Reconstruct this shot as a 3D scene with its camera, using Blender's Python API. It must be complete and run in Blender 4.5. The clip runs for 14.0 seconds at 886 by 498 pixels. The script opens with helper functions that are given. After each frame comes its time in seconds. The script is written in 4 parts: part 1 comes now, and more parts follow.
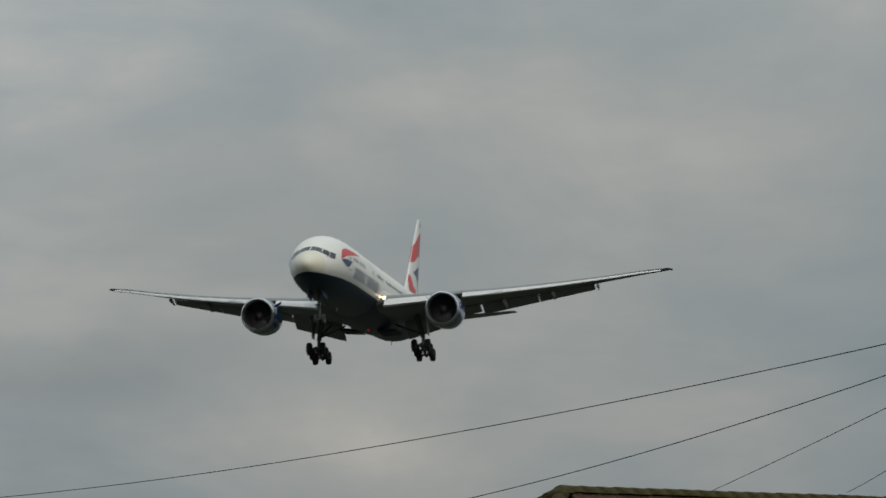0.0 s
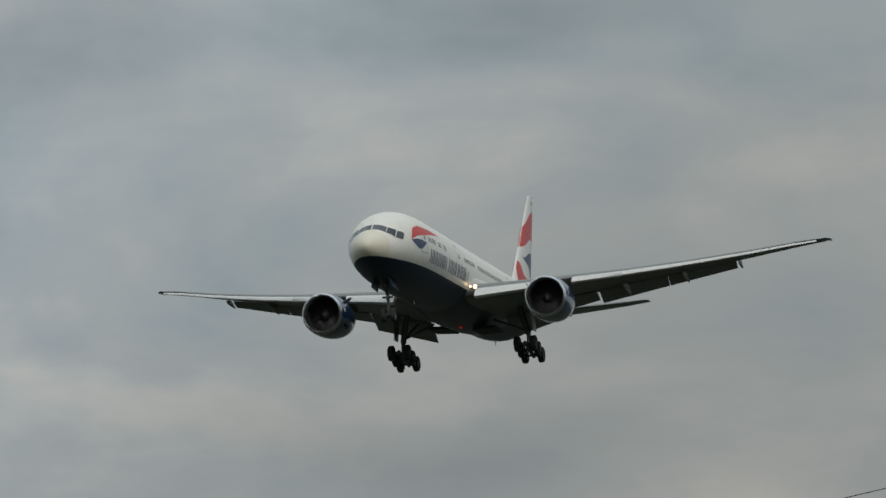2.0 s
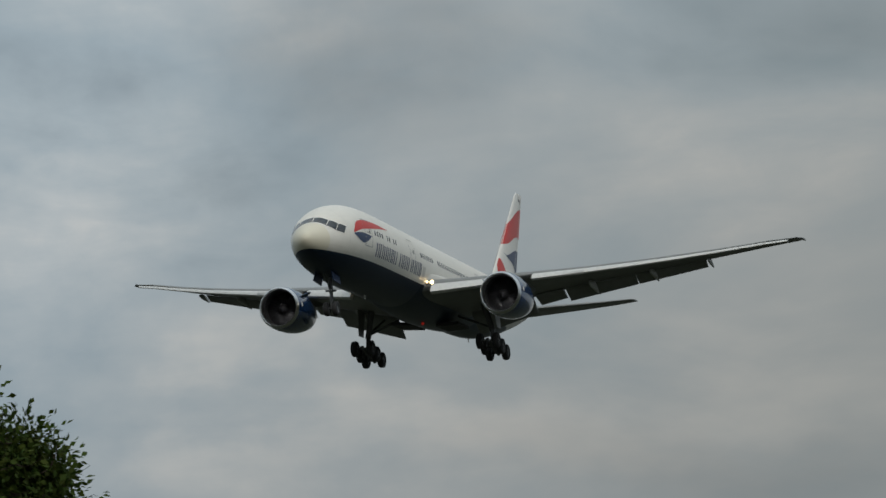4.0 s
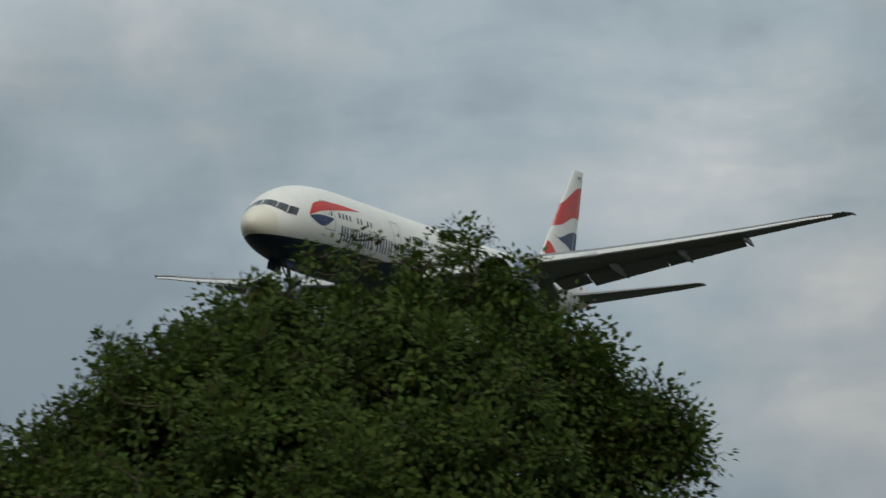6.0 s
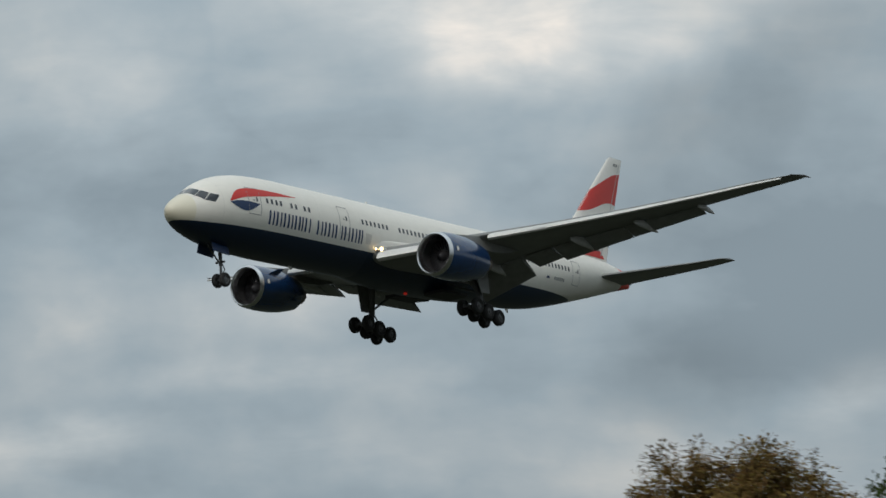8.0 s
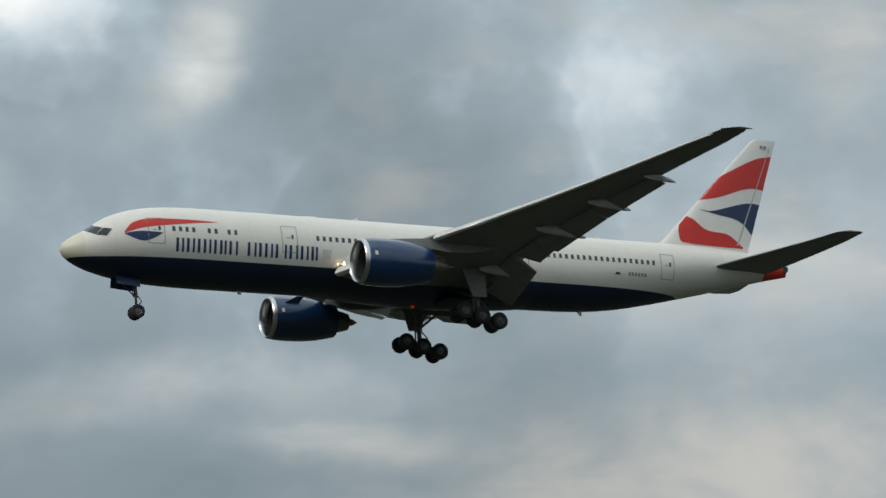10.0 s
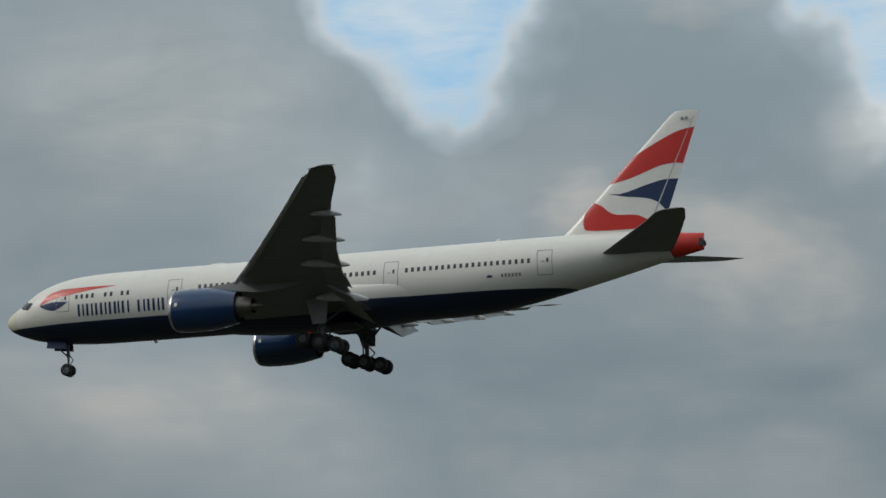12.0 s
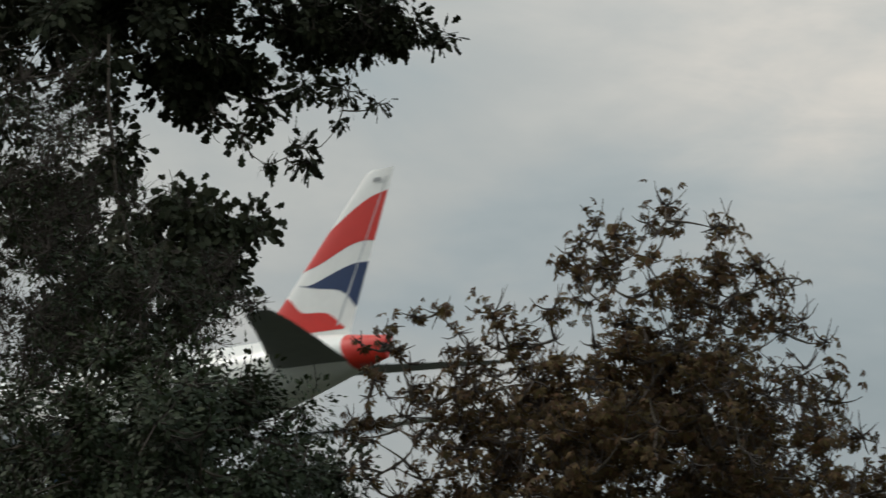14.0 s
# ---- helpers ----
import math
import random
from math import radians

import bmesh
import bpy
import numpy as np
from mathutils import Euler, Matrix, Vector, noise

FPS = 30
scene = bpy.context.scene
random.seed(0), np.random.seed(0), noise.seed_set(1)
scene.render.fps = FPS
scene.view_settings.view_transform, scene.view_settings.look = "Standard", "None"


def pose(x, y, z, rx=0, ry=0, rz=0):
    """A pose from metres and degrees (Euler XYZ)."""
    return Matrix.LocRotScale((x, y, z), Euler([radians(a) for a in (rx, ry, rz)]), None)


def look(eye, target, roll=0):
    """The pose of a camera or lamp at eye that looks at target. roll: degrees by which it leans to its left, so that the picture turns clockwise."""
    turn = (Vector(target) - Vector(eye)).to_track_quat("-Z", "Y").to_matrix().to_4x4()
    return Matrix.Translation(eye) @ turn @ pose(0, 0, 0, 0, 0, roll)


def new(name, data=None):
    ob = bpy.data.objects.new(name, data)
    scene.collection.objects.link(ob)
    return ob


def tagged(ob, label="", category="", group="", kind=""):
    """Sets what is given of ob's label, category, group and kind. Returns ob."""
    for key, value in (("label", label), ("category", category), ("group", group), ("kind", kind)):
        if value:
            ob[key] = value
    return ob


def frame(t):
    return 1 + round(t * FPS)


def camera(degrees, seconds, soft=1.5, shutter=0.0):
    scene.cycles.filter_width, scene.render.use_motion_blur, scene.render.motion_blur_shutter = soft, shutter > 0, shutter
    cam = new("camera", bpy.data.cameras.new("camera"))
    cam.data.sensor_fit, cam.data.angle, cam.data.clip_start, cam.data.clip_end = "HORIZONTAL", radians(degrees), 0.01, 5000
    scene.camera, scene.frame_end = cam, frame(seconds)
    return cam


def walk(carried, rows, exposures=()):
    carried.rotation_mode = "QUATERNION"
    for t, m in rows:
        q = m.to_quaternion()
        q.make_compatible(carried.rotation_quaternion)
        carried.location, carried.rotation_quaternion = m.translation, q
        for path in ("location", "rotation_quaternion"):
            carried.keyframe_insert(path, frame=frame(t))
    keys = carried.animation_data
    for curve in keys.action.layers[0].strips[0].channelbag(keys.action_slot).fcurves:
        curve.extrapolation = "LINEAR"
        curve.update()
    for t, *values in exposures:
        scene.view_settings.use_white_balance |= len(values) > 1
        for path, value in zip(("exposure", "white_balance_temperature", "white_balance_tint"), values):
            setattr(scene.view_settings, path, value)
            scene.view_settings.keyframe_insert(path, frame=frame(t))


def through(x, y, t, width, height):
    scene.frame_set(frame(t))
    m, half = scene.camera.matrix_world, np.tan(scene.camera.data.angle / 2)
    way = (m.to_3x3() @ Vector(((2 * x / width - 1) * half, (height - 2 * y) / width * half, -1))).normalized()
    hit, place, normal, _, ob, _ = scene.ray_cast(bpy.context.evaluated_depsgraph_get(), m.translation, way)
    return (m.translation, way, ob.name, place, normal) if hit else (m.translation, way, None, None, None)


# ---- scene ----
SECONDS = 14.0
cam = camera(17.15, SECONDS, soft=1.5, shutter=0.2)

# seconds, x, y, z, pan (clockwise from +y), tilt, lean to the right
VIEW = (
    (0.0, -0.00, -0.00, 1.6, 86.336, 8.008, -0.022),
    (0.5, -0.00, -0.00, 1.6, 83.678, 7.332, 1.507),
    (1.0, -0.00, -0.00, 1.6, 82.173, 7.447, 2.135),
    (1.5, -0.00, -0.00, 1.6, 80.638, 8.437, 2.166),
    (2.0, -0.00, -0.00, 1.6, 78.896, 9.608, 2.311),
    (2.5, -0.00, -0.00, 1.6, 77.490, 9.980, 2.382),
    (3.0, -0.00, -0.00, 1.6, 75.372, 10.450, 1.710),
    (3.2, -0.00, -0.00, 1.6, 74.909, 10.421, 1.720),
    (3.7, 0.00, 0.00, 1.6, 73.372, 10.332, 1.590),
    (4.1, 0.00, 0.00, 1.6, 72.152, 10.158, 1.518),
    (4.6, 0.00, 0.00, 1.6, 70.313, 9.861, 1.463),
    (5.0, 0.00, 0.00, 1.6, 68.344, 9.596, 1.441),
    (5.5, 0.00, 0.00, 1.6, 65.035, 9.338, 1.433),
    (6.0, -1.41, -0.88, 1.6, 59.856, 9.445, 1.602),
    (6.5, -4.96, -3.10, 1.6, 56.319, 9.273, 1.778),
    (7.0, -9.59, -5.99, 1.6, 52.772, 8.401, 2.297),
    (7.5, -12.26, -7.66, 1.6, 49.498, 8.224, 3.629),
    (8.0, -13.49, -8.43, 1.6, 44.344, 8.915, 2.828),
    (8.2, -13.97, -8.73, 1.6, 42.068, 9.240, 2.214),
    (8.6, -14.49, -9.06, 1.6, 37.462, 9.900, 2.241),
    (9.0, -14.85, -9.28, 1.6, 32.644, 10.700, 2.323),
    (9.5, -15.12, -9.45, 1.6, 26.094, 11.900, 2.506),
    (9.9, -15.22, -9.51, 1.6, 20.249, 12.800, 2.719),
    (10.3, -15.25, -9.53, 1.6, 13.702, 13.600, 2.994),
    (10.5, -15.25, -9.53, 1.6, 10.228, 13.900, 3.147),
    (11.0, -15.25, -9.53, 1.6, 0.942, 13.500, 1.205),
    (11.5, -15.25, -9.53, 1.6, -9.715, 12.200, 0.023),
    (12.0, -15.25, -9.53, 1.6, -17.258, 11.839, 0.822),
    (12.5, -15.25, -9.53, 1.6, -27.454, 10.171, 1.971),
    (13.0, -15.64, -9.83, 1.6, -38.400, 11.726, -1.606),
    (13.5, -16.04, -10.14, 1.6, -41.098, 10.423, -1.503),
    (14.0, -16.43, -10.44, 1.6, -42.555, 10.265, -2.879),
)
# seconds, x, y, z, then turns about x, y, z in degrees
FLIGHT = (
    (0.0, 298.42, 26.93, 38.93, -0.94, 0.36, -5.70),
    (0.5, 287.57, 32.89, 39.48, 0.56, 1.32, -4.42),
    (1.0, 269.63, 38.36, 39.81, 0.71, 0.04, -3.59),
    (1.5, 254.86, 44.00, 39.19, -0.01, -0.19, -2.62),
    (2.0, 241.17, 46.16, 39.98, -0.15, -0.69, -2.18),
    (2.5, 227.23, 50.03, 39.80, 0.09, -0.80, -1.31),
    (3.0, 224.71, 57.35, 40.02, -0.22, -0.97, -0.54),
    (3.2, 237.18, 63.84, 43.04, 0.11, -0.98, -0.06),
    (3.7, 233.49, 70.97, 42.98, 0.23, -0.96, 0.78),
    (4.1, 230.46, 76.55, 42.50, 0.31, -0.93, 1.44),
    (4.6, 226.09, 84.65, 41.58, 0.40, -0.84, 2.33),
    (5.0, 221.61, 92.92, 40.73, 0.46, -0.72, 3.18),
    (5.5, 213.98, 106.12, 40.00, 0.50, -0.56, 4.39),
    (6.0, 191.55, 112.38, 37.43, 0.40, -0.11, 6.43),
    (6.5, 199.42, 135.50, 39.94, 0.08, 0.47, 8.29),
    (7.0, 206.46, 160.28, 40.83, -1.26, 1.64, 8.97),
    (7.5, 183.30, 164.72, 40.08, -0.46, 2.50, 9.90),
    (8.0, 150.11, 162.91, 38.75, -0.73, 1.85, 10.44),
    (8.2, 137.97, 163.46, 38.23, -1.20, 1.36, 10.82),
    (8.6, 123.22, 174.53, 40.79, -1.17, 0.90, 10.43),
    (9.0, 106.99, 184.88, 43.93, -1.08, 0.66, 9.47),
    (9.5, 83.77, 196.71, 48.64, -1.01, 0.56, 8.00),
    (9.9, 62.19, 205.13, 52.16, -1.28, 0.63, 7.03),
    (10.3, 37.29, 212.07, 55.29, -1.98, 0.74, 6.63),
    (10.5, 25.69, 218.39, 55.93, -2.53, 0.78, 6.82),
    (11.0, -15.24, 218.78, 54.37, -1.39, 0.11, 3.72),
    (11.5, -56.77, 220.36, 51.88, -0.33, -0.05, 1.03),
    (12.0, -98.63, 224.09, 50.11, 0.00, 0.00, -1.05),
    (12.5, -128.25, 193.46, 42.00, -0.00, 0.00, -2.10),
    (13.0, -148.97, 160.33, 44.15, 1.85, 0.69, -2.03),
    (13.5, -160.13, 141.25, 35.68, -0.83, 0.32, -4.32),
    (14.0, -171.93, 119.57, 24.71, -0.02, -2.15, -2.57),
)


def view(x, y, z, pan, tilt, lean):
    return pose(x, y, z, 90 + tilt, 0, -pan) @ pose(0, 0, 0, 0, 0, -lean)


walk(cam, [(r[0], view(*r[1:])) for r in VIEW],
     exposures=((0.0, -0.05), (2.0, -0.12), (3.2, -0.24), (5.5, -0.02), (6.0, -0.06), (6.5, 0.25), (7.0, 0.15), (7.5, 0.0), (8.2, 0.0), (10.5, 0.11), (11.5, -0.05), (12.5, -0.15), (13.0, -0.02), (13.5, 0.28), (14.0, 0.38)))

# ---------------------------------------------------------------- world and sun
SUN_ELEVATION, SUN_PAN = 40.0, 245.0   # degrees; pan clockwise from +y


def math_node(tree, op, a, b=None, clamp=False):
    n = tree.nodes.new("ShaderNodeMath")
    n.operation, n.use_clamp = op, clamp
    for i, v in enumerate((a, b)):
        if v is None:
            continue
        if isinstance(v, (int, float)):
            n.inputs[i].default_value = v
        else:
            tree.links.new(v, n.inputs[i])
    return n.outputs[0]


def ramp(tree, fac, stops):
    n = tree.nodes.new("ShaderNodeValToRGB")
    while len(n.color_ramp.elements) < len(stops):
        n.color_ramp.elements.new(0.5)
    for e, (p, c) in zip(n.color_ramp.elements, stops):
        e.position, e.color = p, (*c, 1) if len(c) == 3 else c
    tree.links.new(fac, n.inputs[0])
    return n.outputs[0]


def noise_node(tree, vec, scale, detail=5, rough=0.55, distort=0.0):
    n = tree.nodes.new("ShaderNodeTexNoise")
    n.inputs["Scale"].default_value, n.inputs["Detail"].default_value = scale, detail
    n.inputs["Roughness"].default_value, n.inputs["Distortion"].default_value = rough, distort
    if vec is not None:
        tree.links.new(vec, n.inputs["Vector"])
    return n.outputs[0]


def mapping(tree, vec, loc=(0, 0, 0), scale=(1, 1, 1)):
    n = tree.nodes.new("ShaderNodeMapping")
    n.inputs["Location"].default_value, n.inputs["Scale"].default_value = loc, scale
    tree.links.new(vec, n.inputs["Vector"])
    return n.outputs[0]


def mix(tree, fac, a, b):
    n = tree.nodes.new("ShaderNodeMix")
    n.data_type = "RGBA"
    for i, v in ((0, fac), (6, a), (7, b)):
        if isinstance(v, (int, float)):
            n.inputs[i].default_value = v
        elif isinstance(v, tuple):
            n.inputs[i].default_value = (*v, 1)
        else:
            tree.links.new(v, n.inputs[i])
    return n.outputs[2]


def sky_way(pan, tilt):
    p, t = radians(pan), radians(tilt)
    return (math.sin(p) * math.cos(t), math.cos(p) * math.cos(t), math.sin(t))


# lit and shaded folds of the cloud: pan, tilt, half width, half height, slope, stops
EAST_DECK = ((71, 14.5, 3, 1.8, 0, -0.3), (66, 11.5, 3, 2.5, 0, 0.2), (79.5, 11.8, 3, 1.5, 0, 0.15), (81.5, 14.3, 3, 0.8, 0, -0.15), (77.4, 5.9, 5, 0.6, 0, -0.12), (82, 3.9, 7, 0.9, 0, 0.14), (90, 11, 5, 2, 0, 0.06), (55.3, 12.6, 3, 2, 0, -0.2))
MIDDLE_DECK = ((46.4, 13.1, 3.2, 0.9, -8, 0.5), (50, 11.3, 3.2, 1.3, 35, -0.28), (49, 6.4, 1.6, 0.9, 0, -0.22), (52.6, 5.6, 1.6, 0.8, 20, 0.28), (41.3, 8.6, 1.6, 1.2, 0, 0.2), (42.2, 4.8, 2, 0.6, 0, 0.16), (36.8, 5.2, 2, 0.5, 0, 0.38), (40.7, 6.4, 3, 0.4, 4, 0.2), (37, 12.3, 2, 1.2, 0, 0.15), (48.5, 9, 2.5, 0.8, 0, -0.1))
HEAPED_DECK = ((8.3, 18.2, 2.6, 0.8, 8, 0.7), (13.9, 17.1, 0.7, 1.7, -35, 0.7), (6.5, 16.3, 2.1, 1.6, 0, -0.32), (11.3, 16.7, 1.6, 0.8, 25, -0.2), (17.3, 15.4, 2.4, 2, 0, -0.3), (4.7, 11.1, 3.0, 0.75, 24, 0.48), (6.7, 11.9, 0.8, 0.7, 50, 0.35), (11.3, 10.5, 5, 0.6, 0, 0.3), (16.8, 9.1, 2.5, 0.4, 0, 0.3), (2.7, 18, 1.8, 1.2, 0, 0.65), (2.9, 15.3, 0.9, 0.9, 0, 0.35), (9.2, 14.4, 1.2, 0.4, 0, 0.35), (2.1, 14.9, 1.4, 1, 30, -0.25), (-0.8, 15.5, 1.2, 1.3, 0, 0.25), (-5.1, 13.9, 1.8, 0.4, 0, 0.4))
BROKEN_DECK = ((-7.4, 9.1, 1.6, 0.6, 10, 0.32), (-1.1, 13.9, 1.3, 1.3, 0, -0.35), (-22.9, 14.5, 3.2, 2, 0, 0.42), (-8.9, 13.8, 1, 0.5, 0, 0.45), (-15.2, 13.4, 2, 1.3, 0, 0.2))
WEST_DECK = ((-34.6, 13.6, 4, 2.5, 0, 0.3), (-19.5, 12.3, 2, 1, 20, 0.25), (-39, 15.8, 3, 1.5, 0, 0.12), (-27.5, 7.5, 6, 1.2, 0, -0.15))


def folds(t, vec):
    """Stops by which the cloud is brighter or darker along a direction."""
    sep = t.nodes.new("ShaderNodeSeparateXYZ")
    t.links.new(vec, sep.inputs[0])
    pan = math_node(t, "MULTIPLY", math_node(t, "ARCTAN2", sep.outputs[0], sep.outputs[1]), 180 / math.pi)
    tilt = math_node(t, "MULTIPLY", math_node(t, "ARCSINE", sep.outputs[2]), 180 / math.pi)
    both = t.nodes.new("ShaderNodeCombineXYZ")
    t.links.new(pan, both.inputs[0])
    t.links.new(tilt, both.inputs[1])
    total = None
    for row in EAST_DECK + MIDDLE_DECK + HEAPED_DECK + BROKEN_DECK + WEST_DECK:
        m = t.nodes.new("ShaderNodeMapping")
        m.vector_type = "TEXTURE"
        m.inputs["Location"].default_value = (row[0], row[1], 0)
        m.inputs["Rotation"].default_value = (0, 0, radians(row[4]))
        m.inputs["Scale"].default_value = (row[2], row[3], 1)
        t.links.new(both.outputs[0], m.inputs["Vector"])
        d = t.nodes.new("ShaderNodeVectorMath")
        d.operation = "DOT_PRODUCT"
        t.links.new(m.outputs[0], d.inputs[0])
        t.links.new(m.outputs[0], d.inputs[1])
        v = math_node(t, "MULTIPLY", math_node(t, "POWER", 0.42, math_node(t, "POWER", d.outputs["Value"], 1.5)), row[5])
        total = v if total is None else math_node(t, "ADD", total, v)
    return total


def build_sky():
    world = bpy.data.worlds.new("cloudy_sky")
    scene.world = world
    world.use_nodes = True
    t = world.node_tree
    t.nodes.clear()
    coord = t.nodes.new("ShaderNodeTexCoord").outputs["Generated"]
    sky = t.nodes.new("ShaderNodeTexSky")
    sky.sky_type, sky.sun_disc = "NISHITA", False
    sky.sun_elevation, sky.sun_rotation = radians(SUN_ELEVATION), radians(SUN_PAN)
    sky.ozone_density, sky.dust_density, sky.air_density = 0.25, 0.4, 1.0
    clear = t.nodes.new("ShaderNodeBackground")
    clear.inputs[1].default_value = 0.17
    tint = t.nodes.new("ShaderNodeMix")
    tint.data_type, tint.blend_type = "RGBA", "MULTIPLY"
    tint.inputs[0].default_value, tint.inputs[7].default_value = 1.0, (0.83, 1.08, 1.08, 1)
    t.links.new(sky.outputs[0], tint.inputs[6])
    t.links.new(tint.outputs[2], clear.inputs[0])
    # flat stratus: a broad field and wisps, flattened towards the horizon
    broad = noise_node(t, mapping(t, coord, (3.1, 0.4, 0.2), (1, 1, 2.2)), 3.2, 4, 0.5, 0.2)
    sheet = noise_node(t, mapping(t, coord, (0.7, 1.3, 2.0), (1, 1, 2.2)), 7.0, 5, 0.5, 0.35)
    wisp = noise_node(t, mapping(t, coord, (5.0, 2.0, 0.0), (1, 1, 3.0)), 20.0, 5, 0.6, 0.4)
    # heaped cloud: rounder, with thin bright rims and dense dark hearts
    heap = noise_node(t, mapping(t, coord, (1.9, 0.35, 0.6), (1, 1, 1.6)), 5.2, 6, 0.45, 0.2)
    rag = noise_node(t, coord, 34.0, 6, 0.55)
    # the heaps' outlines are billowed and torn
    puff = t.nodes.new("ShaderNodeTexNoise")
    puff.inputs["Scale"].default_value, puff.inputs["Detail"].default_value, puff.inputs["Roughness"].default_value = 11.0, 4.0, 0.5
    t.links.new(coord, puff.inputs["Vector"])
    away = t.nodes.new("ShaderNodeVectorMath")
    away.operation = "SUBTRACT"
    t.links.new(puff.outputs["Color"], away.inputs[0])
    away.inputs[1].default_value = (0.5, 0.5, 0.5)
    torn = t.nodes.new("ShaderNodeVectorMath")
    torn.operation = "MULTIPLY_ADD"
    t.links.new(away.outputs[0], torn.inputs[0])
    torn.inputs[1].default_value = (0.12, 0.12, 0.12)
    t.links.new(coord, torn.inputs[2])
    level = t.nodes.new("ShaderNodeVectorMath")
    level.operation = "NORMALIZE"
    t.links.new(torn.outputs[0], level.inputs[0])
    heaps = None
    # cloud heaps and gaps between them: pan, tilt, radius in degrees, how dense
    for pan, tilt, size, dense in ((2.9, 17.8, 2.6, -0.08), (6, 15.7, 4.2, 0.12), (4.4, 12.1, 3.2, 0.1), (-12.9, 14.1, 4.2, 0.14), (17, 16.6, 4.6, 0.09), (19.2, 13.2, 3.6, 0.16), (-23.9, 14.3, 4.4, 0.05), (11, 18.1, 2.6, -0.1), (-7, 15.8, 3, -0.15), (-17.6, 16.9, 2.9, -0.24),
                                   (-2.6, 17.8, 3.6, -0.07), (1.4, 18.4, 3.4, 0.05), (6, 10.9, 4, -0.07), (48, 13.2, 3.2, -0.02), (52.5, 9, 4, 0.14), (41, 7.5, 4.5, -0.05), (45.5, 5.5, 3, 0.04), (43.8, 13.4, 3.6, -0.16), (57, 12.5, 3, 0.05), (61, 9.5, 3.5, 0.06)):
        d = t.nodes.new("ShaderNodeVectorMath")
        d.operation = "DOT_PRODUCT"
        t.links.new(level.outputs[0], d.inputs[0])
        d.inputs[1].default_value = sky_way(pan, tilt)
        edge = math.cos(radians(size))
        v = math_node(t, "MULTIPLY", math_node(t, "SUBTRACT", d.outputs["Value"], edge), 1 / (1 - edge), True)
        v = math_node(t, "MULTIPLY", math_node(t, "POWER", v, 0.7), dense)
        heaps = v if heaps is None else math_node(t, "ADD", heaps, v)
    sep = t.nodes.new("ShaderNodeSeparateXYZ")
    t.links.new(coord, sep.inputs[0])
    shade = math_node(t, "ADD", math_node(t, "MULTIPLY", sheet, 0.58), math_node(t, "MULTIPLY", broad, 0.34))
    shade = math_node(t, "ADD", shade, math_node(t, "MULTIPLY", wisp, 0.08))
    crisp = math_node(t, "ADD", math_node(t, "MULTIPLY", math_node(t, "SUBTRACT", shade, 0.48), 1.5), math_node(t, "ADD", 0.385, math_node(t, "MULTIPLY", rag, 0.2)))
    flat = math_node(t, "ADD", math_node(t, "MULTIPLY", math_node(t, "SUBTRACT", shade, 0.48), 1.35), 0.48)
    soft = ramp(t, flat, ((0.32, (0.220, 0.262, 0.276)), (0.45, (0.267, 0.302, 0.312)), (0.57, (0.315, 0.334, 0.330)), (0.72, (0.390, 0.394, 0.374))))
    thick = math_node(t, "ADD", math_node(t, "MULTIPLY", heap, 0.78), math_node(t, "MULTIPLY", rag, 0.22))
    thick = math_node(t, "ADD", thick, heaps)
    bold = ramp(t, thick, ((0.36, (0.64, 0.70, 0.72)), (0.43, (0.52, 0.585, 0.62)), (0.48, (0.36, 0.435, 0.485)), (0.54, (0.275, 0.338, 0.376)), (0.64, (0.225, 0.280, 0.312))))
    glint = math_node(t, "MULTIPLY", math_node(t, "SUBTRACT", crisp, 0.56), 3.0, True)
    bold = mix(t, glint, bold, (0.52, 0.51, 0.475))
    pale = math_node(t, "SUBTRACT", crisp, math_node(t, "MULTIPLY", heaps, 0.9))
    mild = ramp(t, pale, ((0.32, (0.245, 0.305, 0.348)), (0.46, (0.318, 0.388, 0.434)), (0.58, (0.400, 0.455, 0.485)), (0.74, (0.600, 0.605, 0.585))))
    # a warm flat deck, then a cooler one, then heaps above the low haze, then a plain deck again
    side = math_node(t, "MULTIPLY", math_node(t, "SUBTRACT", 0.98, sep.outputs[0]), 11.0, True)
    inner = math_node(t, "MULTIPLY", math_node(t, "SUBTRACT", 0.60, sep.outputs[0]), 4.0, True)
    late = math_node(t, "MULTIPLY", math_node(t, "ADD", sep.outputs[0], 0.52), 4.5, True)
    high = math_node(t, "MULTIPLY", math_node(t, "SUBTRACT", sep.outputs[2], 0.155), 9.0, True)
    heaped = math_node(t, "MULTIPLY", math_node(t, "MULTIPLY", inner, late), math_node(t, "ADD", math_node(t, "MULTIPLY", high, 0.85), 0.12))
    colour = mix(t, math_node(t, "MULTIPLY", side, late), soft, mild)
    low = ramp(t, crisp, ((0.34, (0.170, 0.216, 0.243)), (0.48, (0.208, 0.254, 0.276)), (0.58, (0.275, 0.308, 0.318)), (0.70, (0.450, 0.440, 0.405))))
    colour = mix(t, math_node(t, "MULTIPLY", math_node(t, "MULTIPLY", inner, late), 0.8), colour, low)
    colour = mix(t, heaped, colour, bold)
    lift = math_node(t, "ADD", math_node(t, "MULTIPLY", math_node(t, "MAXIMUM", sep.outputs[2], 0.0), 1.0), 0.86)
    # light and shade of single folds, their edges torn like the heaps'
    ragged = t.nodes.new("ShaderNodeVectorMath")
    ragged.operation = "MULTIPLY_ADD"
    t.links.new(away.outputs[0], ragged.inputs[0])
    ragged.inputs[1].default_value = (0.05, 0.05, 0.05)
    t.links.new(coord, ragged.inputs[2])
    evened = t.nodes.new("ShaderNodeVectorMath")
